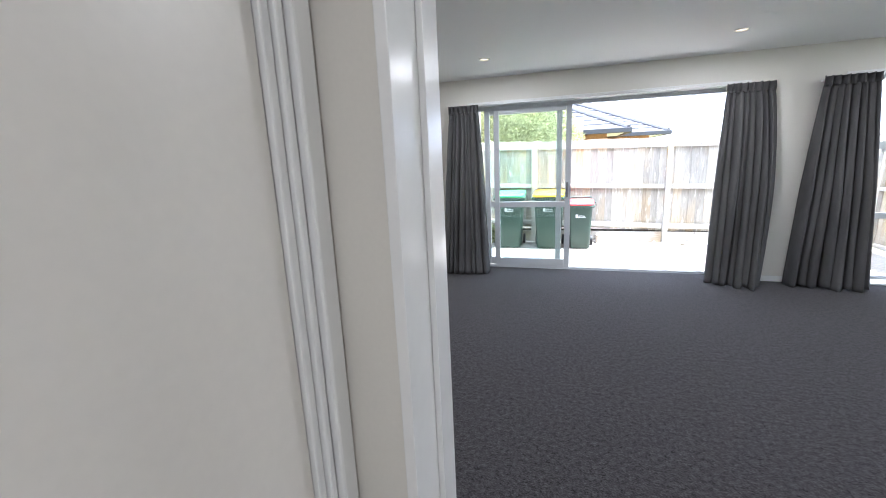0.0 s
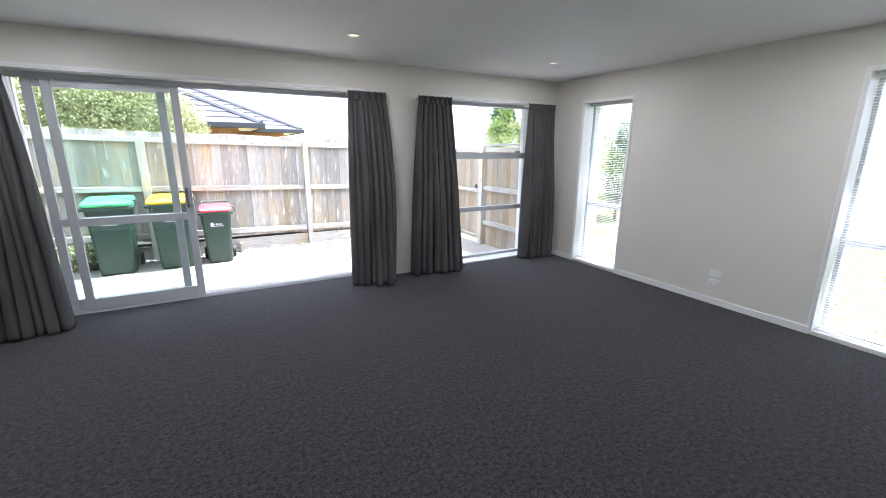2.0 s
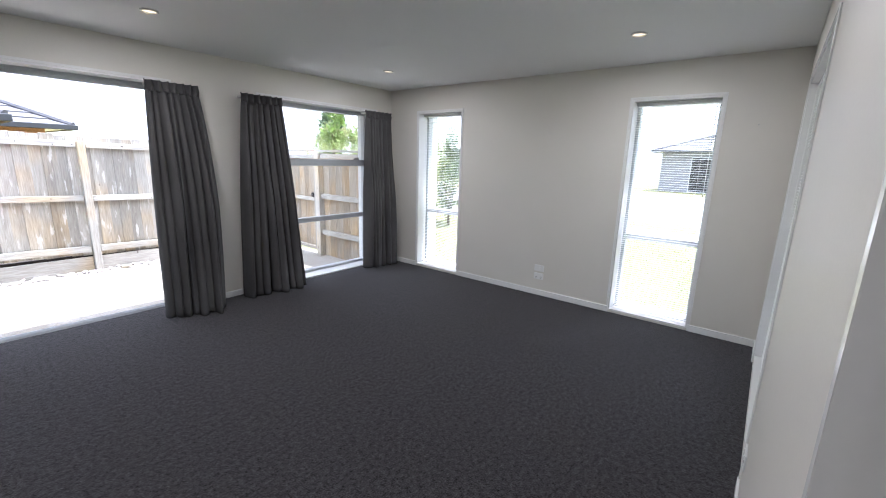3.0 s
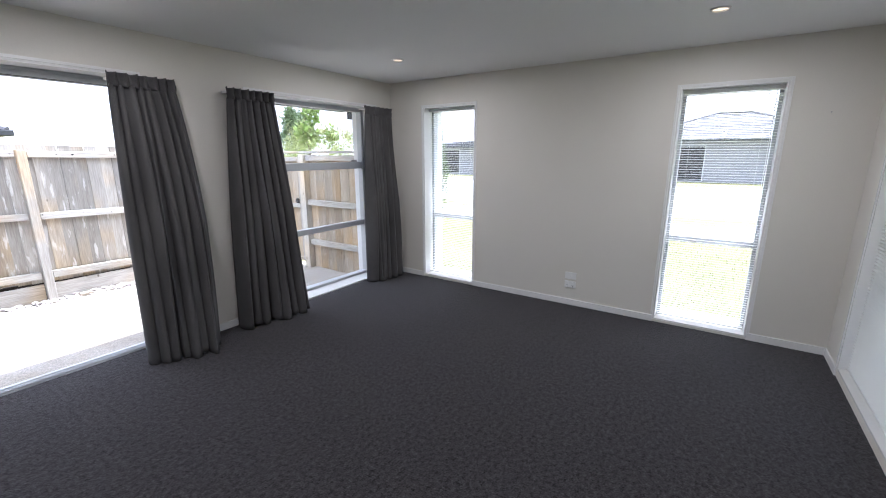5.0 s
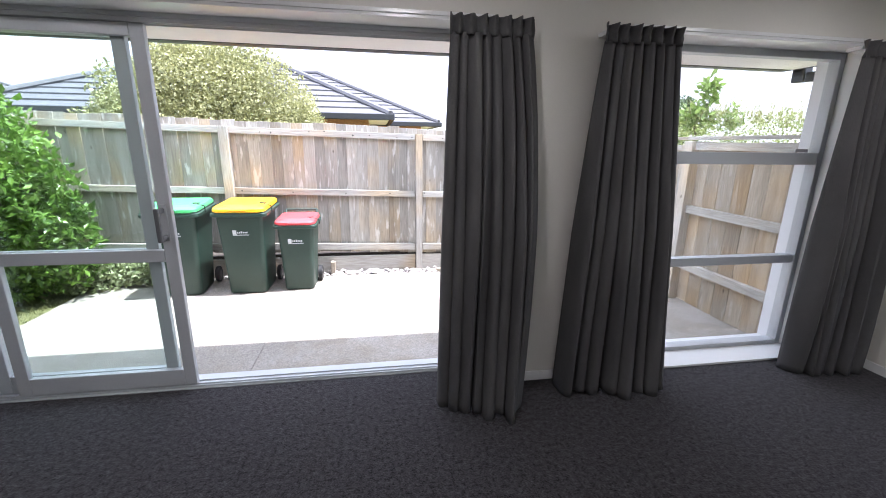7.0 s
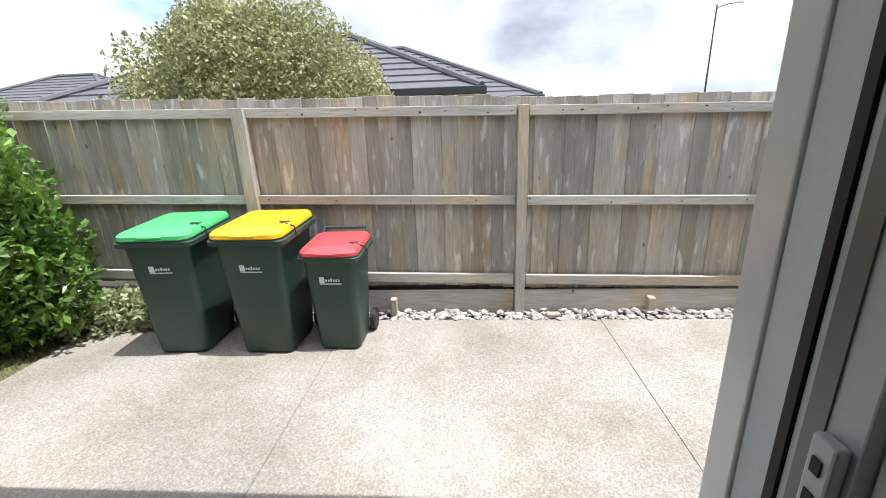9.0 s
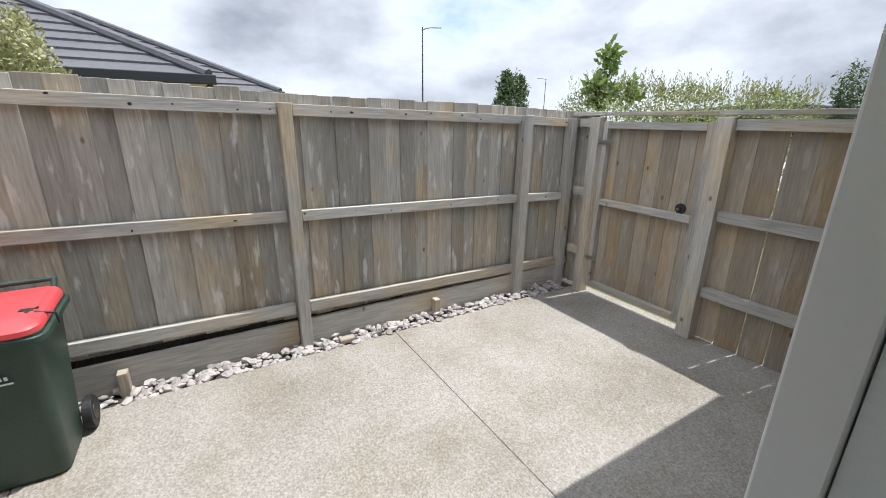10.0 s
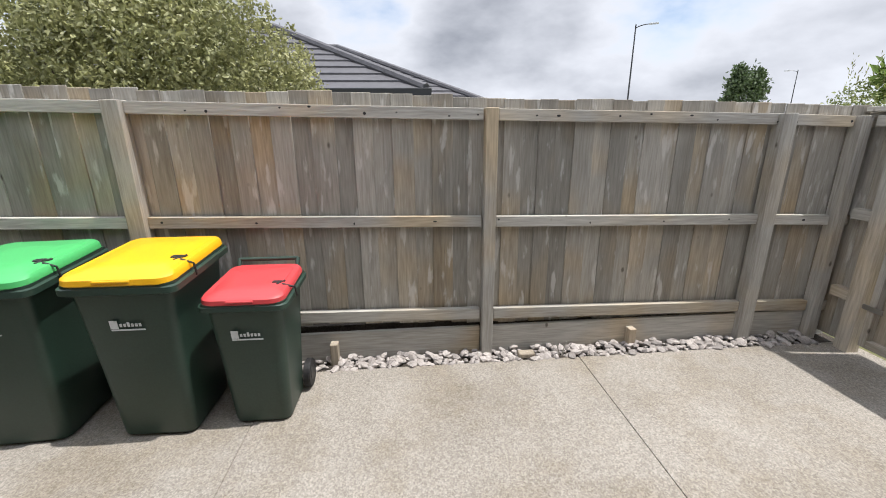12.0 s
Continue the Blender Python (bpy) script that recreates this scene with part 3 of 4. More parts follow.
win_s = thing("window_4", "wide aluminium window with a low transom", "window", kind="structure")
reveal_y(win_s, SW, YS, 0.81)
ring_y("window_frame", win_s, SW[0] + 0.004, SW[1] - 0.004, 0.73, 0.808, 0.055, 2.105, 0.045)
for z0, z1 in ((0.73, 0.79), (1.42, 1.48)):
    part("transom", slab(SW[0] + 0.05, 0.736, z0, SW[1] - 0.05, 0.802, z1, bevel=0.003), M_ALU, win_s)
for z0, z1 in ((0.1, 0.73), (0.79, 1.42), (1.48, 2.06)):
    pane_y(win_s, SW[0] + 0.045, SW[1] - 0.045, 0.77, z0, z1, M_GLASS)
win_k = thing("window_5", "kitchen window above the bench", "window", kind="structure")
reveal_y(win_k, KW, 4.50, 4.66)
ring_y("window_frame", win_k, KW[0] + 0.004, KW[1] - 0.004, 4.662, 4.73, KW[2] + 0.005, KW[3] - 0.005, 0.045)
pane_y(win_k, KW[0] + 0.045, KW[1] - 0.045, 4.70, KW[2] + 0.05, KW[3] - 0.05, M_GLASS)


def blind(m, width, z0, z1):
    """A venetian blind across local x, hanging between z0 and z1."""
    b = thing("venetian_blind", "lowered white venetian blind with slats open", "blind", m, group="window blinds")
    part("headrail", slab(-width / 2, -0.02, z1 - 0.03, width / 2, 0.02, z1, bevel=0.003), M_SLAT, b)
    part("bottom_rail", slab(-width / 2, -0.013, z0, width / 2, 0.013, z0 + 0.014, bevel=0.003), M_SLAT, b)
    bm = bmesh.new()
    a = width / 2 - 0.003
    vs = [[bm.verts.new((sx * a, y, z)) for y, z in ((-0.0125, -0.0010), (0, 0.0015), (0.0125, -0.0010), (0, 0.0009))] for sx in (-1, 1)]
    for i in range(4):
        j = (i + 1) % 4
        bm.faces.new((vs[0][i], vs[0][j], vs[1][j], vs[1][i]))
    bm.faces.new(vs[0])
    bm.faces.new(vs[1][::-1])
    me = mesh_of("slat", bm, M_SLAT)
    z = z0 + 0.03
    while z < z1 - 0.035:
        piece("slat", me, b, pose(0, 0, z, 4))
        z += 0.0215
    for sx in (-0.36, 0.36):
        part("ladder_cord", rod(bmesh.new(), (sx * width, 0.0145, z0 + 0.01), (sx * width, 0.0145, z1 - 0.02), 0.0008, n=5), M_SLAT, b)
    part("tilt_wand", rod(bmesh.new(), (-0.44 * width, -0.024, z1 - 0.85), (-0.44 * width, -0.024, z1 - 0.03), 0.003, n=6), M_PLASTIC, b)
    return b


blind(pose(4.665, (E1[0] + E1[1]) / 2, 0, 0, 0, 90), 0.685, 0.045, 2.09)
blind(pose(4.665, (E2[0] + E2[1]) / 2, 0, 0, 0, 90), 0.69, 0.045, 2.09)
blind(pose((SW[0] + SW[1]) / 2, 0.850, 0, 0, 0, 180), 1.64, 0.075, 2.09)
blind(pose((KW[0] + KW[1]) / 2, 4.585, 0), 1.08, 1.09, 2.09)


# ---- curtains ----
def curtain(top, bot, seed, folds, label, flare=0.0, out=0.06):
    """A pleated curtain from its gathered heading to the floor; it billows a little and its hem stands out into the room."""
    rng = random.Random(seed)
    c = thing("curtain", label, "curtain", pose((bot[0] + bot[1]) / 2, YN - 0.125, 0), group="dark curtains")
    cx = (bot[0] + bot[1]) / 2
    ph = [rng.uniform(-0.9, 0.9) for _ in range(folds + 2)]
    am = [rng.uniform(0.45, 1.3) for _ in range(folds + 2)]
    wd = [rng.uniform(0.55, 1.45) for _ in range(folds)]
    edge = [sum(wd[:k]) / sum(wd) for k in range(folds + 1)]
    nx, nz = folds * 14, 44
    zt, zh, zb = 2.10, 2.02, 0.012

    def point(i, j, z):
        k = min(folds - 1, i * folds // nx)
        w = i * folds / nx - k
        u = edge[k] + (edge[k + 1] - edge[k]) * w
        v = max(0.0, min(1.0, 1 - (z - zb) / (zh - zb)))
        e = v ** 0.8
        x0, x1 = top[0] + (bot[0] - top[0]) * e, top[1] + (bot[1] - top[1]) * e
        x1 += math.sin(math.pi * v ** 0.8) * flare
        f = 2 * math.pi * w
        a = (0.022 + 0.072 * min(1, v * 2.0)) * (am[k] * (1 - w) + am[k + 1] * w)
        # round faces towards the room, narrow creases behind
        prof = 1 - 2 * abs(math.sin(f / 2)) ** 0.7
        prof = 0.75 * prof + 0.9 * noise.noise(Vector((u * folds * 1.9 + 0.5 * v, v * 0.9, seed * 3.7)))
        y = a * prof + 0.010 * math.sin(5 * v + ph[k] * 3) * v
        y -= out * v ** 1.6 * (0.45 + 0.9 * math.sin(math.pi * min(1, max(0, u * 0.9 + 0.08 * math.sin(seed)))))
        x = x0 + (x1 - x0) * u - 0.014 * math.sin(f) * min(1, 2 * v) + 0.012 * math.sin(3.2 * v + ph[k] * 2) * v * math.sin(math.pi * u)
        return (x - cx, min(y, 0.112), z)

    bm = bmesh.new()
    rows = []
    for j in range(nz + 1):
        z = zb + (zh - zb) * j / nz
        rows.append([bm.verts.new(Vector(point(i, j, z)) + Vector((0, 0, (0.010 * math.sin(i * 0.21 + seed)) * (1 - j / nz)))) for i in range(nx + 1)])
    for a, b in zip(rows, rows[1:]):
        for i in range(nx):
            bm.faces.new((a[i], a[i + 1], b[i + 1], b[i]))
    cloth = part("cloth", bm, M_CURTAIN, c, smooth=True)
    sd = cloth.modifiers.new("thick", 'SOLIDIFY')
    sd.thickness, sd.offset = 0.003, 0
    # pinch-pleat heading band
    bm = bmesh.new()
    rows = []
    nh = folds * 14
    for j in range(6):
        z = zh - 0.012 + (zt - zh + 0.012) * j / 5
        row = []
        for i in range(nh + 1):
            u = i / nh
            f = u * folds * 2 * math.pi * 0.9
            w = 0.024 * (0.45 + abs(j - 2.0) / 3.2)
            row.append(bm.verts.new((top[0] - 0.006 + (top[1] - top[0] + 0.012) * u - cx, -0.006 + w * math.sin(f + 0.5 * math.sin(u * 17 + seed)), z + (0.004 * math.sin(f + 1) if j == 5 else 0))))
        rows.append(row)
    for a, b in zip(rows, rows[1:]):
        for i in range(nh):
            bm.faces.new((a[i], a[i + 1], b[i + 1], b[i]))
    head = part("heading", bm, M_CURTAIN, c, smooth=True)
    sd = head.modifiers.new("thick", 'SOLIDIFY')
    sd.thickness, sd.offset = 0.006, 0
    part("curtain_track", slab(top[0] - cx + 0.02, 0.035, 2.06, top[1] - cx - 0.02, 0.124, 2.08), M_TRIM, c)
    return c


curtain((-1.42, -1.06), (-1.55, -0.94), 3, 8, "dark grey gathered curtain beside the sliding door", 0.0, 0.08)
curtain((1.55, 1.97), (1.50, 1.98), 11, 8, "dark grey gathered curtain between sliding door and window", 0.06, 0.13)
curtain((2.36, 2.80), (2.26, 2.93), 23, 8, "dark grey curtain flaring towards the floor", 0.0, 0.07)
curtain((3.97, 4.43), (3.92, 4.43), 37, 7, "dark grey gathered curtain in the room corner", 0.0, 0.05)


# ---- fittings ----
# a fixture for every lamp, the added unseen hall one included
for lx, ly in DOWNLIGHTS:
    d = thing("downlight", "lit recessed round ceiling downlight", "downlight", pose(lx, ly, H), group="ceiling downlights")
    bm = bmesh.new()
    bmesh.ops.create_cone(bm, cap_ends=False, segments=28, radius1=0.055, radius2=0.044, depth=0.008, matrix=Matrix.Translation((0, 0, -0.004)))
    bmesh.ops.create_cone(bm, cap_ends=False, segments=28, radius1=0.044, radius2=0.055, depth=0.010, matrix=Matrix.Translation((0, 0, -0.005)))
    part("trim_ring", bm, M_TRIM, d, smooth=True)
    bm = bmesh.new()
    bmesh.ops.create_cone(bm, cap_ends=True, segments=24, radius1=0.042, radius2=0.042, depth=0.003, matrix=Matrix.Translation((0, 0, -0.002)))
    part("lens", bm, M_GLOW, d, "warm glowing lens")


def outlet(m, double=True, label="white double power outlet on the wall"):
    o = thing("power_outlet", label, "power outlet", m, group="wall outlets")
    part("plate", slab(-0.058, -0.009, -0.037, 0.058, 0, 0.037, bevel=0.003), M_PLASTIC, o)
    if double:
        for x in (-0.028, 0.028):
            part("rocker", slab(x - 0.008, -0.013, 0.008, x + 0.008, -0.008, 0.026, bevel=0.001), M_PLASTIC, o)
            bm = bmesh.new()
            for dx, dz, r in ((-0.006, -0.008, 0), (0.006, -0.008, 0), (0, -0.022, 0)):
                box(bm, x + dx - 0.0015, -0.0098, dz - 0.005, x + dx + 0.0015, -0.0085, dz + 0.005)
            part("pin_slots", bm, M_DARK, o)
    else:
        part("blank_insert", slab(-0.012, -0.012, -0.014, 0.012, -0.008, 0.014, bevel=0.001), M_PLASTIC, o)
    return o


outlet(pose(XE, 2.96, 0.225, 0, 0, -90))
outlet(pose(XE, 2.96, 0.320, 0, 0, -90), False, "white blank aerial plate above the outlet")
outlet(pose(-1.86, YN, 0.33))
outlet(pose(2.36, YS, 0.26, 0, 0, 180), True)
outlet(pose(-2.87, 4.50, 1.11))
outlet(pose(-2.87, 4.50, 1.00), False, "white blank plate on the kitchen wall")
for y, z in ((2.95, 1.82), (1.17, 1.86)):
    hk = part("picture_nail", rod(bmesh.new(), (XE, y, z), (XE - 0.012, y, z + 0.004), 0.004, n=6), M_STEEL)
    tagged(hk, "small steel nail in a bare wall", "nail")

# kitchen bench: panel, overhanging top and hob
bench = thing("kitchen_peninsula", "white kitchen peninsula with overhanging laminate top", "kitchen bench", pose(-2.9, 3.3, 0))
part("back_panel", slab(0.42, -1.2, 0.0, 0.46, 1.194, 0.89, bevel=0.003), M_TRIM, bench)
part("carcass", slab(-0.36, -1.18, 0.0, 0.416, 1.19, 0.89, bevel=0.003), M_TRIM, bench)
part("benchtop", slab(-0.40, -1.25, 0.894, 0.73, 1.196, 0.934, bevel=0.006), M_BENCH, bench, "pale laminate benchtop")
hob = thing("cooktop", "black glass cooktop set in the benchtop", "cooktop", pose(-2.62, 3.45, 0.934))
part("glass", slab(-0.26, -0.3, 0.0, 0.26, 0.3, 0.006, bevel=0.002), M_DARK, hob)
ring_r = bmesh.new()
for q in ((-0.272, -0.312, -0.262, 0.312), (0.262, -0.312, 0.272, 0.312), (-0.262, -0.312, 0.262, -0.302), (-0.262, 0.302, 0.262, 0.312)):
    box(ring_r, q[0], q[1], 0, q[2], q[3], 0.007)
part("steel_edge", ring_r, M_STEEL, hob)


# ---- ground and patio ----
ground = setting("ground", slab(-400, -400, GROUND - 0.5, 400, 400, GROUND - 0.03), M_GRASS, "mown green lawn with dry patches", "lawn")
setting("house_slab", slab(-6.3, -2.1, GROUND - 0.02, 4.97, 5.78, -0.13), M_PLASTER, "concrete foundation under the house", "foundation")
patio = thing("pavement_patio", "exposed-aggregate concrete patio in three slabs", "patio", kind="structure")
for a, b in ((-2.30, 0.138), (0.144, 2.483), (2.488, 4.83)):
    part("slab", slab(a, 5.784, GROUND - 0.1, b, 8.66, GROUND, bevel=0.004), M_CONCRETE, patio)
part("joint_fill", slab(-2.28, 5.79, GROUND - 0.1, 4.82, 8.65, GROUND - 0.007), M_CONCRETE, patio)
setting("soil_strip", slab(-6.0, 8.665, GROUND - 0.2, 4.83, 9.2, GROUND - 0.022), M_SOIL, "dark soil strip along the fence", "soil")
# added bank that hides the sunlit lawn, so the gap above the plinth reads dark
setting("fence_gap_backing", slab(-9.0, 8.925, GROUND - 0.2, 4.83, 10.4, -0.045), M_SOIL, "added dark soil backing that keeps the fence's low gap dark", "garden bed")
setting("road", slab(15.0, -200, GROUND - 0.1, 27.0, 200, GROUND - 0.02), M_ROAD, "pale street beyond the lawn", "road")
setting("footpath", slab(11.6, -200, GROUND - 0.1, 13.0, 200, GROUND - 0.015), M_ROAD, "pale concrete footpath beside the street", "footpath")

# eave over the door
eave = thing("eave", "boxed white eave with a dark gutter", "eave", kind="structure")
part("soffit", slab(-4.0, 5.784, 2.17, 4.86, 6.50, 2.19), M_SOFFIT, eave)
bm = bmesh.new()
box(bm, -4.0, 6.505, 2.165, 4.86, 6.52, 2.345)
box(bm, 4.865, -2.0, 2.165, 4.88, 6.505, 2.345)
part("fascia", bm, M_GUTTER, eave)
bm = bmesh.new()
loft(bm, [(0, 0, 0.10, 0.09, 0.02, 0), (0, 0, 0.10, 0.11, 0.02, 8.86)])
bmesh.ops.transform(bm, matrix=pose(-4.0, 6.57, 2.215, 0, 90, 0), verts=bm.verts)
part("gutter", bm, M_GUTTER, eave, "dark metal gutter", smooth=True)
part("gutter_drop", slab(4.885, 6.40, 2.06, 4.965, 6.52, 2.27, bevel=0.008), M_GUTTER, eave, "dark box end of the gutter")
part("gutter_return", slab(4.885, 5.60, 2.055, 4.965, 6.395, 2.135, bevel=0.008), M_GUTTER, eave, "dark metal gutter return")
bm = bmesh.new()
v = [bm.verts.new(p) for p in ((-7, 6.56, 2.36), (4.92, 6.56, 2.36), (4.92, -3, 2.36), (-7, -3, 2.36), (0.5, 1.8, 4.3), (-3, 1.8, 4.3))]
for f in ((0, 1, 4, 5), (1, 2, 4), (2, 3, 5, 4), (3, 0, 5)):
    bm.faces.new([v[i] for i in f])
roof = part("roof", bm, M_ROOF, eave)
sd = roof.modifiers.new("thick", 'SOLIDIFY')
sd.thickness, sd.offset = 0.04, -1

# ---- fence ----
TOP0 = 1.61


def fence_top(x):
    return TOP0 - 0.024 * (x - 1.72) + 0.006 * math.sin(2.3 * x)


fence = thing("fence_north", "weathered grey timber paling fence", "fence", kind="structure")
POSTS = (-8.05, -5.60, -3.15, -0.70, 1.76, 3.99, 4.62)
for px in POSTS:
    w = 0.055 if px in (-0.70, 3.99) else 0.043
    part("post", slab(px - w, 8.775, GROUND - 0.1, px + w, 8.875, fence_top(px) + 0.005, bevel=0.004), M_RAIL, fence)
rng = random.Random(5)
ends = [p for p in POSTS] + [4.86]
for a, b in zip(ends, ends[1:]):
    for k, (z, hgt) in enumerate(((0.0, 0.08), (-0.765, 0.08), (-1.515, 0.09))):
        bm = bmesh.new()
        x0, x1 = a + 0.057, b - 0.057
        if x1 - x0 < 0.05:
            continue
        box(bm, x0, 8.822, 0, x1, 8.872, hgt, 0.003)
        for vv in bm.verts:
            vv.co.z += fence_top(vv.co.x) + z - hgt + 0.002
        part("rail", bm, M_RAIL_H, fence)
    part("plinth_board", slab(a + 0.05, 8.84, GROUND - 0.12, b - 0.05, 8.876, -0.075 + 0.004 * rng.uniform(-1, 1), bevel=0.003), M_RAIL_H, fence)
board_meshes = []
for k in range(4):
    w = 0.136 + 0.010 * k
    board_meshes.append((w, mesh_of("paling", slab(0, -0.006, 0, w - 0.004, 0.006, 1.735, bevel=0.003), M_BOARD)))
x, k = -8.2, 0
while x < 4.86:
    w, me = rng.choice(board_meshes)
    back = 0.0125 * (k % 2)
    piece("paling", me, fence, pose(x, 8.886 + back + rng.uniform(-0.001, 0.002), fence_top(x) + 0.082 - 1.735 + rng.uniform(-0.014, 0.006), 0, rng.uniform(-0.12, 0.12), rng.uniform(-0.8, 0.8)))
    x += w - 0.012
    k += 1
nail_me = mesh_of("knot", rod(bmesh.new(), (0, 0, 0), (0, -0.004, 0), 0.012, 0.012, 8), M_DARK)
for k in range(26):
    kx = -0.5 + k * 0.2 + rng.uniform(-0.07, 0.07)
    piece("knot", nail_me, fence, Matrix.Translation((kx, 8.8205, fence_top(kx) - 0.04 + rng.uniform(-0.02, 0.02) - (0.765 if k % 3 == 0 else 0))) @ Matrix.Diagonal((rng.uniform(0.5, 1.3), 0.2, rng.uniform(0.4, 0.9), 1)))
for px in (0.55, 2.98):
    st = part("timber_stake", slab(px - 0.03, 8.76, GROUND - 0.1, px + 0.03, 8.835, -0.13, bevel=0.006), M_BOARD_WARM)
    tagged(st, "short timber stake beside the plinth board", "stake")

XF = 4.70
fence2 = thing("fence_east", "timber paling fence with warm brown boards and gaps", "fence", kind="structure")
for y0, y1 in ((8.49, 8.60), (7.29, 7.41), (5.80, 5.88)):
    part("post", slab(XF - 0.06, y0, GROUND - 0.1, XF + 0.05, y1, 1.555, bevel=0.004), M_RAIL, fence2)
for y0, y1 in ((5.885, 7.285), (8.605, 8.77)):
    for z, hgt in ((1.50, 0.08), (0.80, 0.085), (0.15, 0.085)):
        part("rail", slab(XF - 0.02, y0, z - hgt / 2, XF + 0.045, y1, z + hgt / 2, bevel=0.003), M_RAIL_Y, fence2)
part("top_cap", slab(XF - 0.02, 5.82, 1.57, XF + 0.10, 7.42, 1.605, bevel=0.003), M_RAIL_Y, fence2)
part("top_cap", slab(XF - 0.02, 8.47, 1.57, XF + 0.10, 8.86, 1.605, bevel=0.003), M_RAIL_Y, fence2)
me = mesh_of("paling", slab(-0.009, 0, 0, 0.009, 0.1795, 1.83, bevel=0.003), M_BOARD_WARM)
y = 5.84
while y < 7.2:
    piece("paling", me, fence2, pose(XF + 0.056, y, -0.283 + rng.uniform(-0.008, 0.004), rng.uniform(-0.2, 0.2)))
    y += 0.186
me = mesh_of("paling", slab(-0.009, 0, 0, 0.009, 0.14, 1.83, bevel=0.003), M_BOARD)
for y in (8.60, 8.745):
    piece("paling", me, fence2, pose(XF + 0.056, y, -0.265))

gate = thing("timber_gate", "closed framed timber gate with round latch hole", "gate", pose(XF, 7.95, 0))
for y0, y1 in ((-0.528, -0.47), (0.455, 0.505)):
    part("gate_stile", slab(-0.03, y0, -0.20, 0.03, y1, 1.52, bevel=0.003), M_RAIL, gate)
for z in (-0.17, 0.73, 1.48):
    part("gate_rail", slab(-0.03, -0.468, z - 0.03, 0.03, 0.453, z + 0.03, bevel=0.003), M_RAIL_Y, gate)
me = mesh_of("gate_board", slab(-0.009, 0, 0, 0.009, 0.1445, 1.70, bevel=0.003), M_BOARD_WARM)
for k in range(7):
    piece("gate_board", me, gate, pose(0.042, -0.525 + k * 0.147, -0.19 + 0.004 * (k % 3)))
bm = bmesh.new()
bmesh.ops.create_cone(bm, cap_ends=True, segments=24, radius1=0.045, radius2=0.045, depth=0.012, matrix=pose(0.028, -0.345, 0.80, 0, 90))
part("latch_hole", bm, M_DARK, gate, "dark round latch hole", smooth=True)
bm = bmesh.new()
bmesh.ops.create_cone(bm, cap_ends=True, segments=10, radius1=0.012, radius2=0.012, depth=0.05, matrix=pose(0.01, -0.345, 0.80, 0, 90))
part("latch_ring", bm, M_STEEL, gate)
part("top_cap", slab(-0.02, -0.52, 1.57, 0.10, 0.515, 1.602, bevel=0.003), M_RAIL_Y, gate)
for z in (0.1, 1.3):
    part("hinge", slab(-0.04, 0.40, z, -0.031, 0.55, z + 0.04, bevel=0.002), M_STEEL, gate)


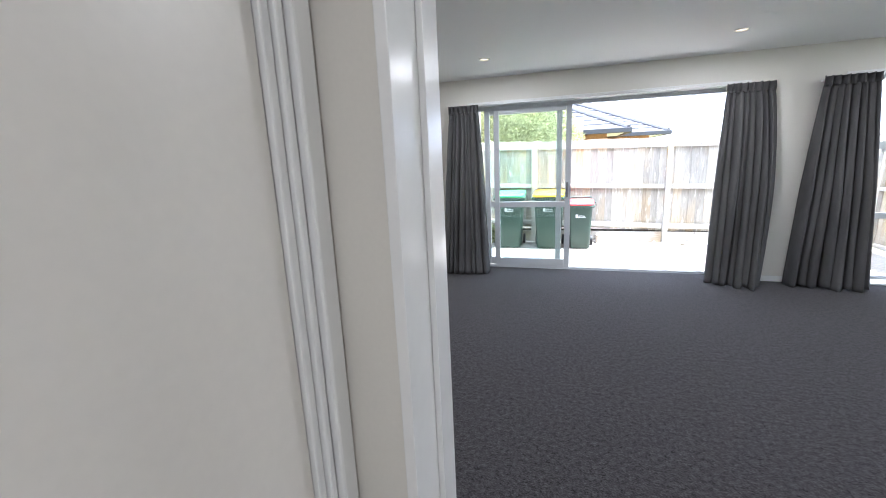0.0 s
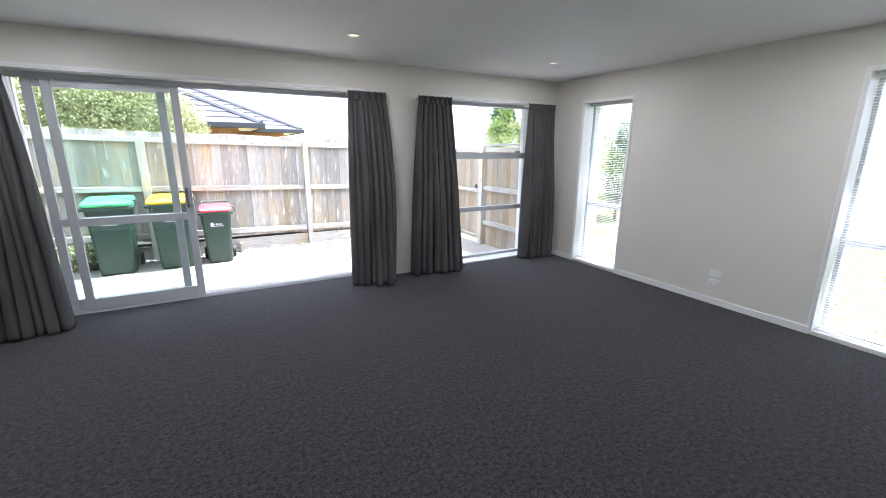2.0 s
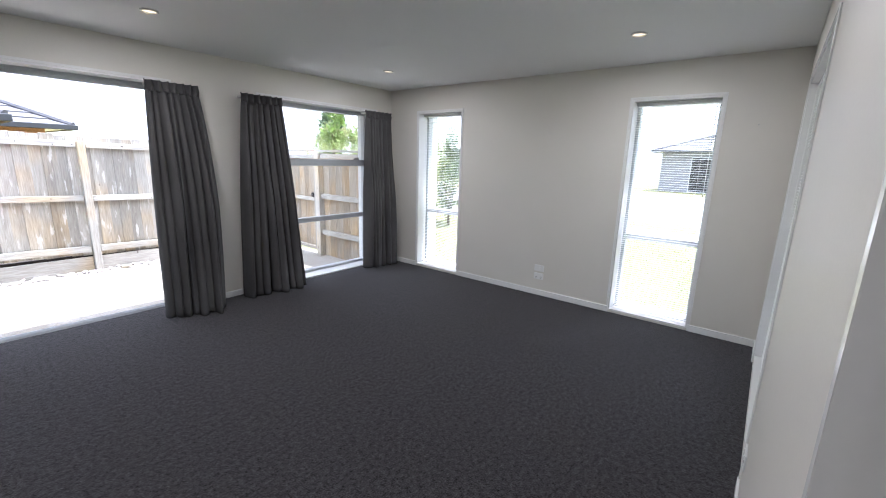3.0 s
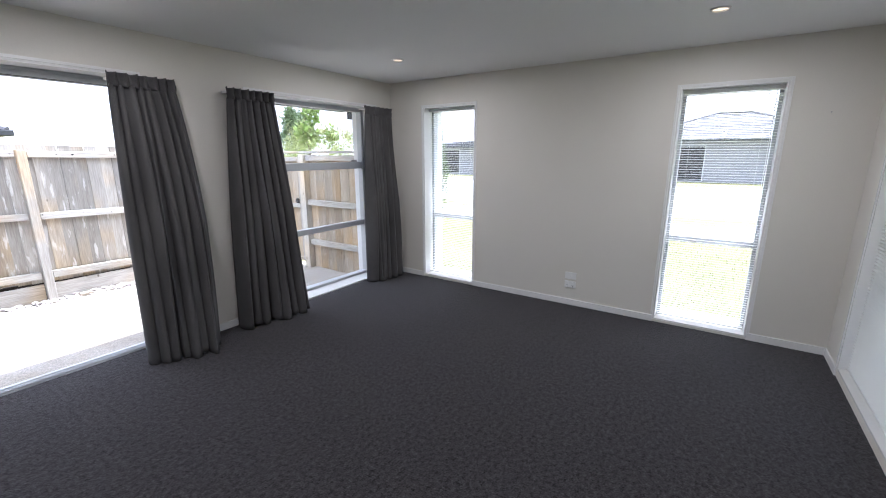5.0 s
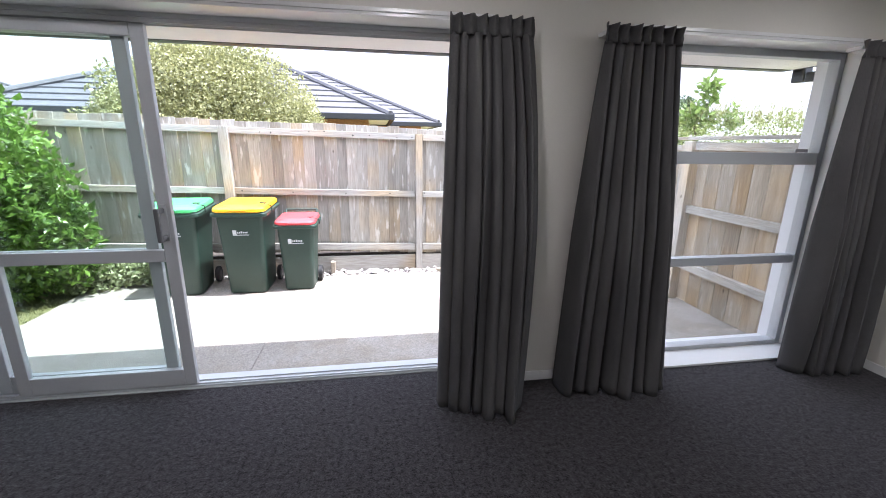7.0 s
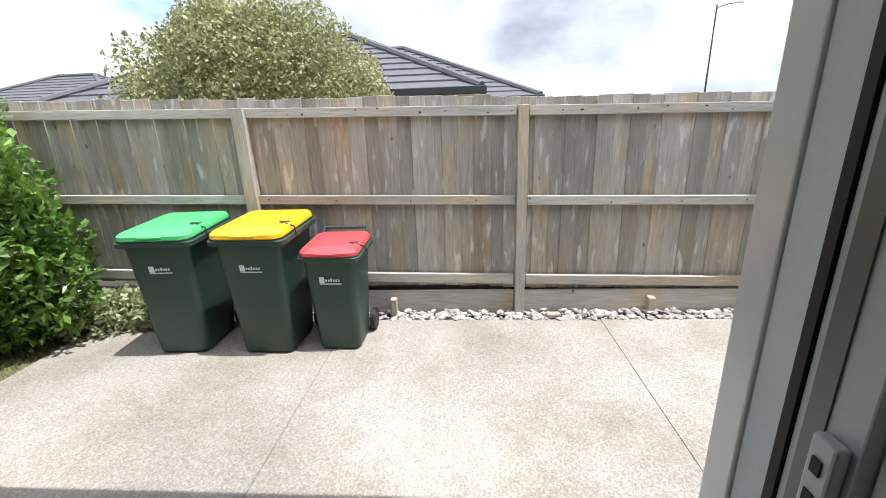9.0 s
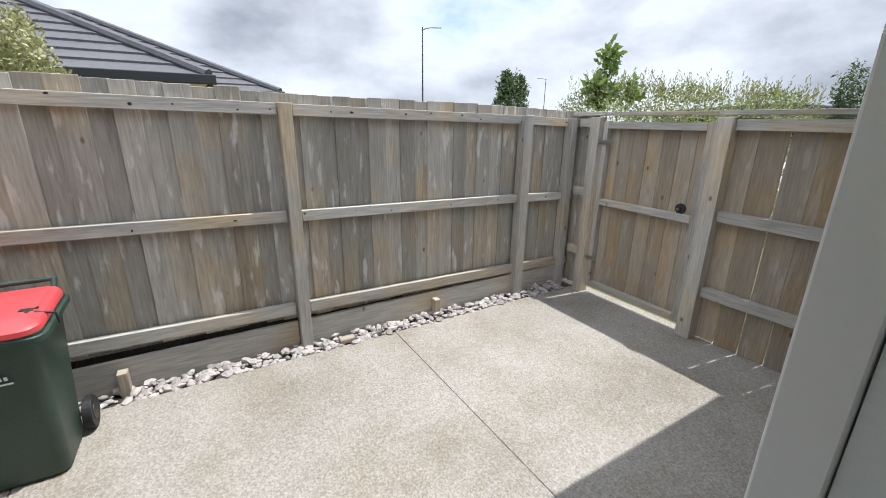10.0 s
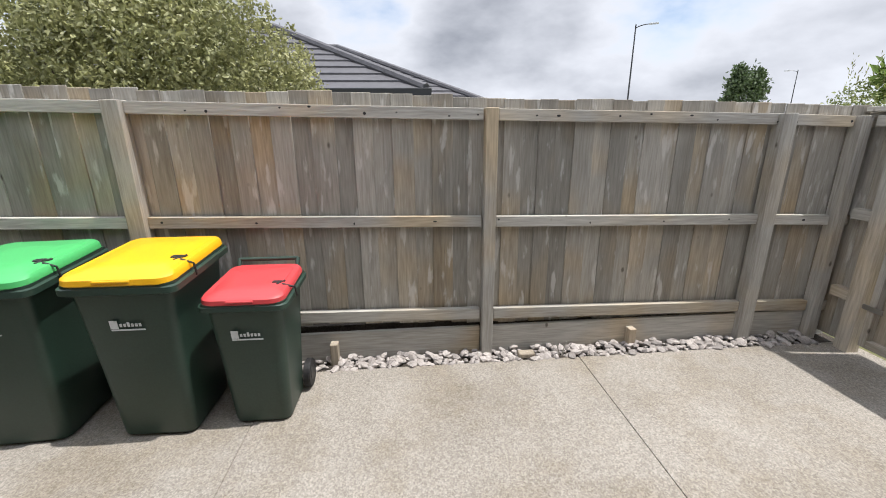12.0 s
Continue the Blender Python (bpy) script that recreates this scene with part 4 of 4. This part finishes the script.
# ---- wheelie bins ----
def wheelie_bin(m, w, d, h, lid_mat, label, bar=False):
    """Front faces local -y; origin on the ground under the front edge's middle."""
    b = thing("wheelie_bin", label, "bin", m, group="council bins")
    bm = bmesh.new()
    loft(bm, [(0, d * 0.46, w * 0.70, d * 0.66, 0.05, 0.012), (0, d * 0.46, w * 0.73, d * 0.70, 0.06, 0.03), (0, d * 0.475, w * 0.80, d * 0.78, 0.055, h * 0.45),
              (0, d * 0.49, w * 0.885, d * 0.88, 0.05, h * 0.86), (0, d * 0.49, w * 0.90, d * 0.89, 0.05, h * 0.875)])
    part("body", bm, M_BIN, b, smooth=True)
    bm = bmesh.new()
    loft(bm, [(0, d * 0.5, w * 0.98, d * 0.97, 0.05, h * 0.868), (0, d * 0.5, w * 1.05, d, 0.055, h * 0.875), (0, d * 0.5, w * 1.05, d, 0.055, h * 0.905),
              (0, d * 0.5, w * 0.985, d * 0.985, 0.05, h * 0.91), (0, d * 0.5, w * 0.985, d * 0.985, 0.05, h * 0.925)])
    for v in bm.verts:
        v.co.z += (v.co.y / d) * h * 0.03
    part("rim", bm, M_BIN, b, smooth=True)
    bm = bmesh.new()
    loft(bm, [(0, d * 0.49, w * 0.955, d * 0.97, 0.07, h * 0.918), (0, d * 0.49, w * 0.985, d * 0.995, 0.075, h * 0.926), (0, d * 0.49, w * 0.975, d * 0.985, 0.075, h * 0.952),
              (0, d * 0.50, w * 0.93, d * 0.94, 0.07, h * 0.966), (0, d * 0.51, w * 0.80, d * 0.80, 0.06, h * 0.966), (0, d * 0.51, w * 0.77, d * 0.77, 0.06, h * 0.974), (0, d * 0.52, w * 0.4, d * 0.4, 0.06, h * 0.978)])
    for v in bm.verts:
        v.co.z += (v.co.y / d) * h * 0.035
    lid = part("lid", bm, lid_mat, b, smooth=True)
    part("lid_grip", slab(-w * 0.16, -0.012, h * 0.935, w * 0.16, 0.03, h * 0.95, bevel=0.006), lid_mat, lid)
    for sx in (-0.28, 0.28):
        part("lid_hinge", slab(sx * w - 0.035, d * 0.93, h * 0.955, sx * w + 0.035, d + 0.015, h * 0.992, bevel=0.01), lid_mat, lid)
    zt = h * 0.985
    if bar:
        bm = bmesh.new()
        rod(bm, (-w * 0.40, d * 1.02, zt + 0.045), (w * 0.40, d * 1.02, zt + 0.045), 0.014)
        for sx in (-0.40, 0.40):
            rod(bm, (sx * w, d * 0.92, zt - 0.03), (sx * w, d * 1.02, zt + 0.05), 0.014)
        part("handle_bar", bm, M_BIN, b, smooth=True)
    else:
        part("handle_bar", rod(bmesh.new(), (-w * 0.36, d * 1.0, zt - 0.035), (w * 0.36, d * 1.0, zt - 0.035), 0.014), M_BIN, b, smooth=True)
    # strap clip over the lid's side
    bm = bmesh.new()
    cx = w * 0.44
    rod(bm, (cx - 0.07, d * 0.36, h * 0.985), (cx + 0.055, d * 0.30, h * 0.965), 0.010, 0.006, n=6)
    rod(bm, (cx + 0.055, d * 0.30, h * 0.965), (cx + 0.062, d * 0.30, h * 0.90), 0.006, n=6)
    box(bm, cx - 0.085, d * 0.34, h * 0.972, cx - 0.03, d * 0.40, h * 0.995, 0.006)
    rod(bm, (cx - 0.05, d * 0.30, h * 0.985), (cx - 0.02, d * 0.42, h * 0.985), 0.007, n=6)
    part("lid_strap", bm, M_DARK, b, "black lid strap clip")
    part("axle", rod(bmesh.new(), (-w * 0.42, d * 0.86, 0.10), (w * 0.42, d * 0.86, 0.10), 0.012), M_STEEL, b)
    for sx in (-1, 1):
        bm = bmesh.new()
        bmesh.ops.create_cone(bm, cap_ends=True, segments=28, radius1=0.10, radius2=0.10, depth=0.045, matrix=pose(sx * w * 0.435, d * 0.86, 0.10, 0, 90))
        bmesh.ops.bevel(bm, geom=list(bm.edges), offset=0.007, segments=2, affect='EDGES')
        wh = part("wheel", bm, M_SEAL, b, "black rubber wheel", smooth=True)
        bm = bmesh.new()
        bmesh.ops.create_cone(bm, cap_ends=True, segments=20, radius1=0.06, radius2=0.05, depth=0.05, matrix=pose(sx * w * 0.436, d * 0.86, 0.10, 0, 90 * sx))
        part("hub", bm, M_DARK, wh, smooth=True)
    # printed mark on the front: a block, small bars and an underline
    z = h * 0.70
    yf = d * 0.0665
    sl = math.degrees(math.atan2(d * 0.055, h * 0.41))
    mark = new("printed_mark", mesh_of("printed_mark", mark_mesh(), M_LABEL))
    mark.parent = b
    mark.matrix_basis = pose(0.0, yf - 0.011, z, sl)
    tagged(mark, "white printed block with underline")
    return b


def mark_mesh():
    bm = bmesh.new()
    box(bm, -0.085, -0.003, -0.02, -0.045, 0.0, 0.03)
    for k in range(6):
        hgt = 0.018 if k != 2 else 0.026
        box(bm, -0.036 + k * 0.02, -0.003, -0.008, -0.024 + k * 0.02, 0.0, -0.008 + hgt)
    box(bm, -0.085, -0.003, -0.032, 0.09, 0.0, -0.024)
    return bm


wheelie_bin(pose(-1.10, 7.98, GROUND, 0, 0, 3), 0.585, 0.70, 1.085, M_LID_G, "dark green wheelie bin with bright green lid")
wheelie_bin(pose(-0.378, 7.98, GROUND, 0, 0, -1), 0.585, 0.70, 1.085, M_LID_Y, "dark green wheelie bin with yellow lid")
wheelie_bin(pose(0.205, 8.06, GROUND, 0, 0, -1), 0.475, 0.52, 0.90, M_LID_R, "small dark green wheelie bin with red lid", True)

# ---- pebbles ----
pebbles = thing("pebble_border", "grey and brown river pebbles along the fence", "pebbles", kind="structure")
pm = []
for k in range(6):
    bm = bmesh.new()
    bmesh.ops.create_icosphere(bm, subdivisions=1, radius=1.0)
    for v in bm.verts:
        v.co *= 1 + 0.22 * noise.noise(v.co * 1.3 + Vector((k * 7, 0, 0)))
    pm.append(mesh_of("stone", bm, M_PEBBLE, True))
    for p in pm[-1].polygons:
        p.use_smooth = True
prng = random.Random(8)
for k in range(300):
    r = prng.uniform(0.018, 0.042)
    x, y = prng.uniform(0.5, 4.55), prng.uniform(8.655, 8.83)
    o = piece("stone", prng.choice(pm), pebbles, pose(x, y, GROUND - 0.012 + r * 0.45 + 0.12 * max(0, y - 8.72) , prng.uniform(-15, 15), prng.uniform(-15, 15), prng.uniform(0, 360)))
    o.scale = (r * 1.25, r * 0.9, r * 0.6)
bm = bmesh.new()
for k in range(520):
    r = prng.uniform(0.012, 0.032)
    x, y = prng.uniform(-0.9, 4.6), prng.uniform(8.66, 8.83)
    q = bmesh.ops.create_icosphere(bm, subdivisions=1, radius=1.0, matrix=pose(x, y, GROUND - 0.018 + r * 0.4, 0, 0, prng.uniform(0, 360)) @ Matrix.Diagonal((r * 1.3, r * 0.9, r * 0.6, 1)))
o = part("small_pebbles", bm, M_PEBBLE2, pebbles)
tagged(o, "small loose pebbles", kind="stuff")
for f in o.data.polygons:
    f.use_smooth = True
offcut = part("timber_offcut", slab(2.0, 8.67, GROUND, 2.13, 8.74, GROUND + 0.045, bevel=0.01), M_BOARD_WARM)
tagged(offcut, "pale broken timber offcut among the pebbles", "wood offcut")
sprout = part("dry_stalk", rod(rod(bmesh.new(), (2.36, 8.70, GROUND), (2.38, 8.68, GROUND + 0.13), 0.007, 0.003, 5), (2.34, 8.70, GROUND), (2.31, 8.69, GROUND + 0.10), 0.006, 0.003, 5), M_RAIL)
tagged(sprout, "dry plant stalk growing between the pebbles", "plant")


# ---- planting ----
def bush(name, label, m, blobs, size, mat, seed, trunk=True, category="shrub", aspect=0.45, limbs=5):
    b = thing(name, label, category, m)
    if trunk:
        bm = bmesh.new()
        c, r = blobs[0][1], blobs[0][2]
        fork = Vector((c[0] * 0.4, c[1] * 0.4, max(0.25, c[2] - r[2] * 0.85)))
        rod(bm, (0, 0, -0.1), fork, 0.05 * r[0] ** 0.5 + 0.02, 0.035 * r[0] ** 0.5 + 0.01)
        rg = random.Random(seed)
        for k in range(limbs):
            a = k * 2 * math.pi / limbs + rg.uniform(-0.4, 0.4)
            rod(bm, fork, (c[0] + 0.6 * r[0] * math.cos(a), c[1] + 0.6 * r[1] * math.sin(a), c[2] + r[2] * rg.uniform(-0.1, 0.6)), 0.03 * r[0] ** 0.5, 0.008)
        part("trunk", bm, M_BARK, b, smooth=True)
    pts = []
    for i, (n, c, r, *k) in enumerate(blobs):
        pts += blob_points(n, c, r, seed + i * 3, *k, flat=0.02)
    o = new("crown", leaves("crown", pts, size, mat, seed, aspect))
    o.parent = b
    return b


bush("olive_shrub", "large rounded grey-green shrub behind the fence", pose(-1.5, 10.95, GROUND),
     [(60000, (0, 0, 1.75), (1.85, 1.5, 1.6), 2.6, 0.16, 0.6), (18000, (0.95, 0.1, 1.4), (1.1, 1.1, 1.1), 3, 0.2, 0.6), (18000, (-1.05, -0.1, 1.45), (1.1, 1.1, 1.1), 3, 0.2, 0.6), (14000, (-0.1, 0, 2.75), (1.0, 0.9, 0.6), 3, 0.2, 0.5)],
     0.052, M_OLIVE, 4, aspect=0.6)
bush("hedge_shrub", "dense glossy bright green hedge at the lawn's edge", pose(-3.1, 8.15, GROUND),
     [(7000, (0.0, 0, 1.15), (0.95, 0.62, 1.15), 2.6, 0.3, 0.5), (4000, (-1.2, 0.0, 1.2), (1.0, 0.7, 1.2)), (3000, (0.35, 0.1, 0.65), (0.72, 0.5, 0.7)), (3000, (-2.4, 0, 1.2), (1.0, 0.8, 1.2))],
     0.10, M_HEDGE, 9, aspect=0.5)
bush("groundcover_plant", "low cream-variegated groundcover by the fence", pose(-1.75, 8.62, GROUND),
     [(2600, (0, 0, 0.12), (0.5, 0.22, 0.24)), (2400, (-0.6, -0.1, 0.12), (0.5, 0.3, 0.26))], 0.055, M_VARIEG, 14, trunk=False, category="plant", aspect=0.7)
bush("spiky_hedge", "clipped hedge with upright spikes beyond the gate", pose(8.9, 10.2, GROUND - 0.06),
     [(11000, (-0.75, 1.2, 1.35), (0.95, 1.05, 1.25), 3, 0.12, 0.6), (11000, (0.0, 0.0, 1.33), (1.0, 1.05, 1.22), 3, 0.12, 0.6), (11000, (0.65, -1.1, 1.28), (0.9, 1.0, 1.18), 3, 0.12, 0.6)],
     0.05, M_HEDGE_PALE, 31, category="hedge", aspect=0.6)
rg = random.Random(77)
pts = []
for k in range(420):
    u = rg.random()
    bx, by, h0 = 8.9 - 0.9 + 1.75 * u + rg.uniform(-0.3, 0.3), 10.2 + 1.5 - 3.0 * u + rg.uniform(-0.4, 0.4), 2.12 - 0.3 * u + rg.uniform(-0.15, 0.1)
    hh = rg.uniform(0.1, 0.33)
    for q in range(9):
        pts.append((bx + 0.02 * rg.uniform(-1, 1), by + 0.02 * rg.uniform(-1, 1), h0 + hh * q / 8))
spikes = tagged(new("hedge_flower_spikes", leaves("hedge_flower_spikes", pts, 0.06, M_OLIVE, 6, 0.3, 2.5)), "thin upright flower spikes above the hedge", "flower spikes", kind="stuff")
bush("sapling", "young tree with large light green leaves", pose(8.05, 11.35, GROUND),
     [(200, (0.0, 0, 2.35), (0.3, 0.3, 0.4), 2.0, 0.4, 0.2), (140, (0.12, -0.05, 2.9), (0.17, 0.17, 0.32), 2, 0.4, 0.1), (90, (0.5, -0.35, 2.35), (0.24, 0.24, 0.26), 2, 0.4, 0.1)],
     0.17, M_SAPLING, 41, category="tree", aspect=0.55)
bush("street_tree", "upright young street tree in full leaf", pose(29.5, 40.0, GROUND),
     [(3600, (0, 0, 3.7), (1.75, 1.75, 2.6), 2, 0.35, 0.35), (900, (-0.4, 0.3, 5.3), (0.6, 0.6, 1.2)), (800, (0.7, -0.4, 4.9), (0.6, 0.6, 1.2))], 0.32, M_PINE, 51, category="tree")
bush("garden_conifer", "small dark upright conifer on the lawn", pose(9.5, 8.1, GROUND),
     [(2600, (0, 0, 1.15), (0.36, 0.36, 1.1), 2.5, 0.3, 0.4), (800, (0.02, 0.0, 2.2), (0.22, 0.22, 0.45), 2.5, 0.4, 0.2)], 0.075, M_PINE, 61, category="tree", aspect=0.35)

# clumps of grass blades near the patio
rg2 = np.random.default_rng(12)
n = 15000
gp = np.column_stack((rg2.uniform(-5.5, -2.31, n), rg2.uniform(5.9, 8.6, n), np.full(n, GROUND - 0.032)))
tagged(new("grass", leaves("grass", gp, 0.055, M_BLADE, 13, 0.09, 3.0)), "short mown grass at the patio's edge", "grass", kind="stuff")
n = 26000
gp = np.column_stack((5.0 + 6.5 * rg2.random(n) ** 1.4, rg2.uniform(-1.5, 7.5, n), np.full(n, GROUND - 0.032)))
tagged(new("grass", leaves("grass", gp, 0.06, M_BLADE, 17, 0.1, 2.5)), "dry-tipped lawn grass outside the windows", "grass", kind="stuff")


# ---- neighbouring houses ----
def hip_courses(x0, y0, x1, y1, z, pitch, course=0.34, lip=0.035):
    """Stepped tile courses on four slopes, one closed ring each from the eave up."""
    half = min(x1 - x0, y1 - y0) / 2
    s, out = 0.0, []
    while s < half - 0.01:
        bm = bmesh.new()
        e = min(half, s + course)
        rings = []
        for q, h in ((s, z + s * pitch - 0.01), (s, z + s * pitch + lip), (e, z + e * pitch)):
            rings.append([bm.verts.new((px, py, h)) for px, py in ((x0 + q, y0 + q), (x1 - q, y0 + q), (x1 - q, y1 - q), (x0 + q, y1 - q))])
        for a, b in zip(rings, rings[1:]):
            for i in range(4):
                k = (i + 1) % 4
                bm.faces.new((a[i], a[k], b[k], b[i]))
        out.append(bm)
        s = e
    return out


def house(label, x0, y0, x1, y1, zg, pitch, wall_mat, windows, m_cat="house", soffit=0.55):
    h = thing("neighbour_house", label, m_cat)
    part("wall", slab(x0 + soffit, y0 + soffit, GROUND - 0.05, x1 - soffit, y1 - soffit, zg - 0.02), wall_mat, h)
    part("soffit", slab(x0 + 0.02, y0 + 0.02, zg - 0.09, x1 - 0.02, y1 - 0.02, zg - 0.06), M_SOFFIT, h)
    rings = hip_courses(x0, y0, x1, y1, zg, pitch)
    r = part("roof", rings[0], M_ROOF, h, "dark grey tiled hip roof")
    for ring in rings[1:]:
        part("tile_course", ring, M_ROOF, r)
    half = min(x1 - x0, y1 - y0) / 2
    apex = z = zg + half * pitch
    if x1 - x0 >= y1 - y0:
        ra, rb = (x0 + half, y0 + half, z), (x1 - half, y0 + half, z)
    else:
        ra, rb = (x0 + half, y0 + half, z), (x0 + half, y1 - half, z)
    for p, q in (((x0, y0, zg), ra), ((x1, y0, zg), rb if x1 - x0 >= y1 - y0 else ra), ((x0, y1, zg), ra if x1 - x0 >= y1 - y0 else rb), ((x1, y1, zg), rb), (ra, rb)):
        if (Vector(p) - Vector(q)).length > 0.1:
            up = Vector((0, 0, 0.03))
            part("ridge_cap", rod(bmesh.new(), Vector(p) + up, Vector(q) + up, 0.09, n=8), M_ROOF, r)
    bm = bmesh.new()
    for q in ((x0 - 0.1, y0 - 0.1, x1 + 0.1, y0), (x0 - 0.1, y1, x1 + 0.1, y1 + 0.1), (x0 - 0.1, y0, x0, y1), (x1, y0, x1 + 0.1, y1)):
        box(bm, q[0], q[1], zg - 0.12, q[2], q[3], zg + 0.03, 0.015)
    part("gutter", bm, M_GUTTER, h)
    for fx, fy0, fy1, z0, z1 in windows:
        f = part("window", slab(fx - 0.04, fy0, z0, fx + 0.02, fy1, z1), M_ALU, h)
        part("pane", slab(fx - 0.06, fy0 + 0.06, z0 + 0.06, fx - 0.041, fy1 - 0.06, z1 - 0.06), M_DARK, f)
    return h


house("brick house wing with dark tiled hip roof", -7.8, 13.8, 1.57, 20.8, 2.14, 0.485, M_BRICK, [])
house("brick house with dark tiled hip roof", -7.0, 17.5, 3.33, 26.3, 2.14, 0.466, M_BRICK, [])
house("distant house with brown-grey hip roof", -24.0, 22.0, -13.0, 31.0, 2.3, 0.47, M_BRICK, [])
for k, (a, b) in enumerate(((-22, -9), (-5, 8))):
    house("dark clad house across the street", 33.0, a, 44.0, b, 2.5, 0.36, M_GREYWALL,
          [(33.55, a + 2.2, a + 4.4, 0.6, 2.1), (33.55, b - 5.2, b - 2.4, GROUND, 2.1)])
house("low dark house across the street", 33.0, 13.5, 44.0, 27.5, 2.2, 0.12, M_GREYWALL, [(33.55, 16.0, 18.4, 0.5, 1.9), (33.55, 22.0, 25.0, GROUND, 1.95)])
house("house beyond the southern lawn", -4.0, -24.0, 10.0, -14.0, 2.5, 0.42, M_GREYWALL, [])


# ---- street lamps ----
def street_lamp(m, h):
    s = thing("street_lamp", "slim dark street lamp with a short arm", "street lamp", m)
    part("pole", rod(bmesh.new(), (0, 0, -0.1), (0, 0, h), 0.085, 0.05), M_GUTTER, s, smooth=True)
    bm = bmesh.new()
    p = Vector((0, 0, h - 0.35))
    for k in range(1, 6):
        a = k / 5 * math.pi / 2
        q = Vector((1.0 * (1 - math.cos(a)), 0, h - 0.35 + 0.3 * math.sin(a)))
        rod(bm, p, q, 0.035)
        p = q
    part("arm", bm, M_GUTTER, s, smooth=True)
    part("lamp_head", slab(0.95, -0.14, h - 0.10, 1.65, 0.14, h + 0.01, bevel=0.03), M_ALU, s)
    return s


street_lamp(pose(20.0, 41.0, GROUND, 0, 0, -28), 9.6)
street_lamp(pose(60.0, 67.0, GROUND, 0, 0, 150), 9.6)
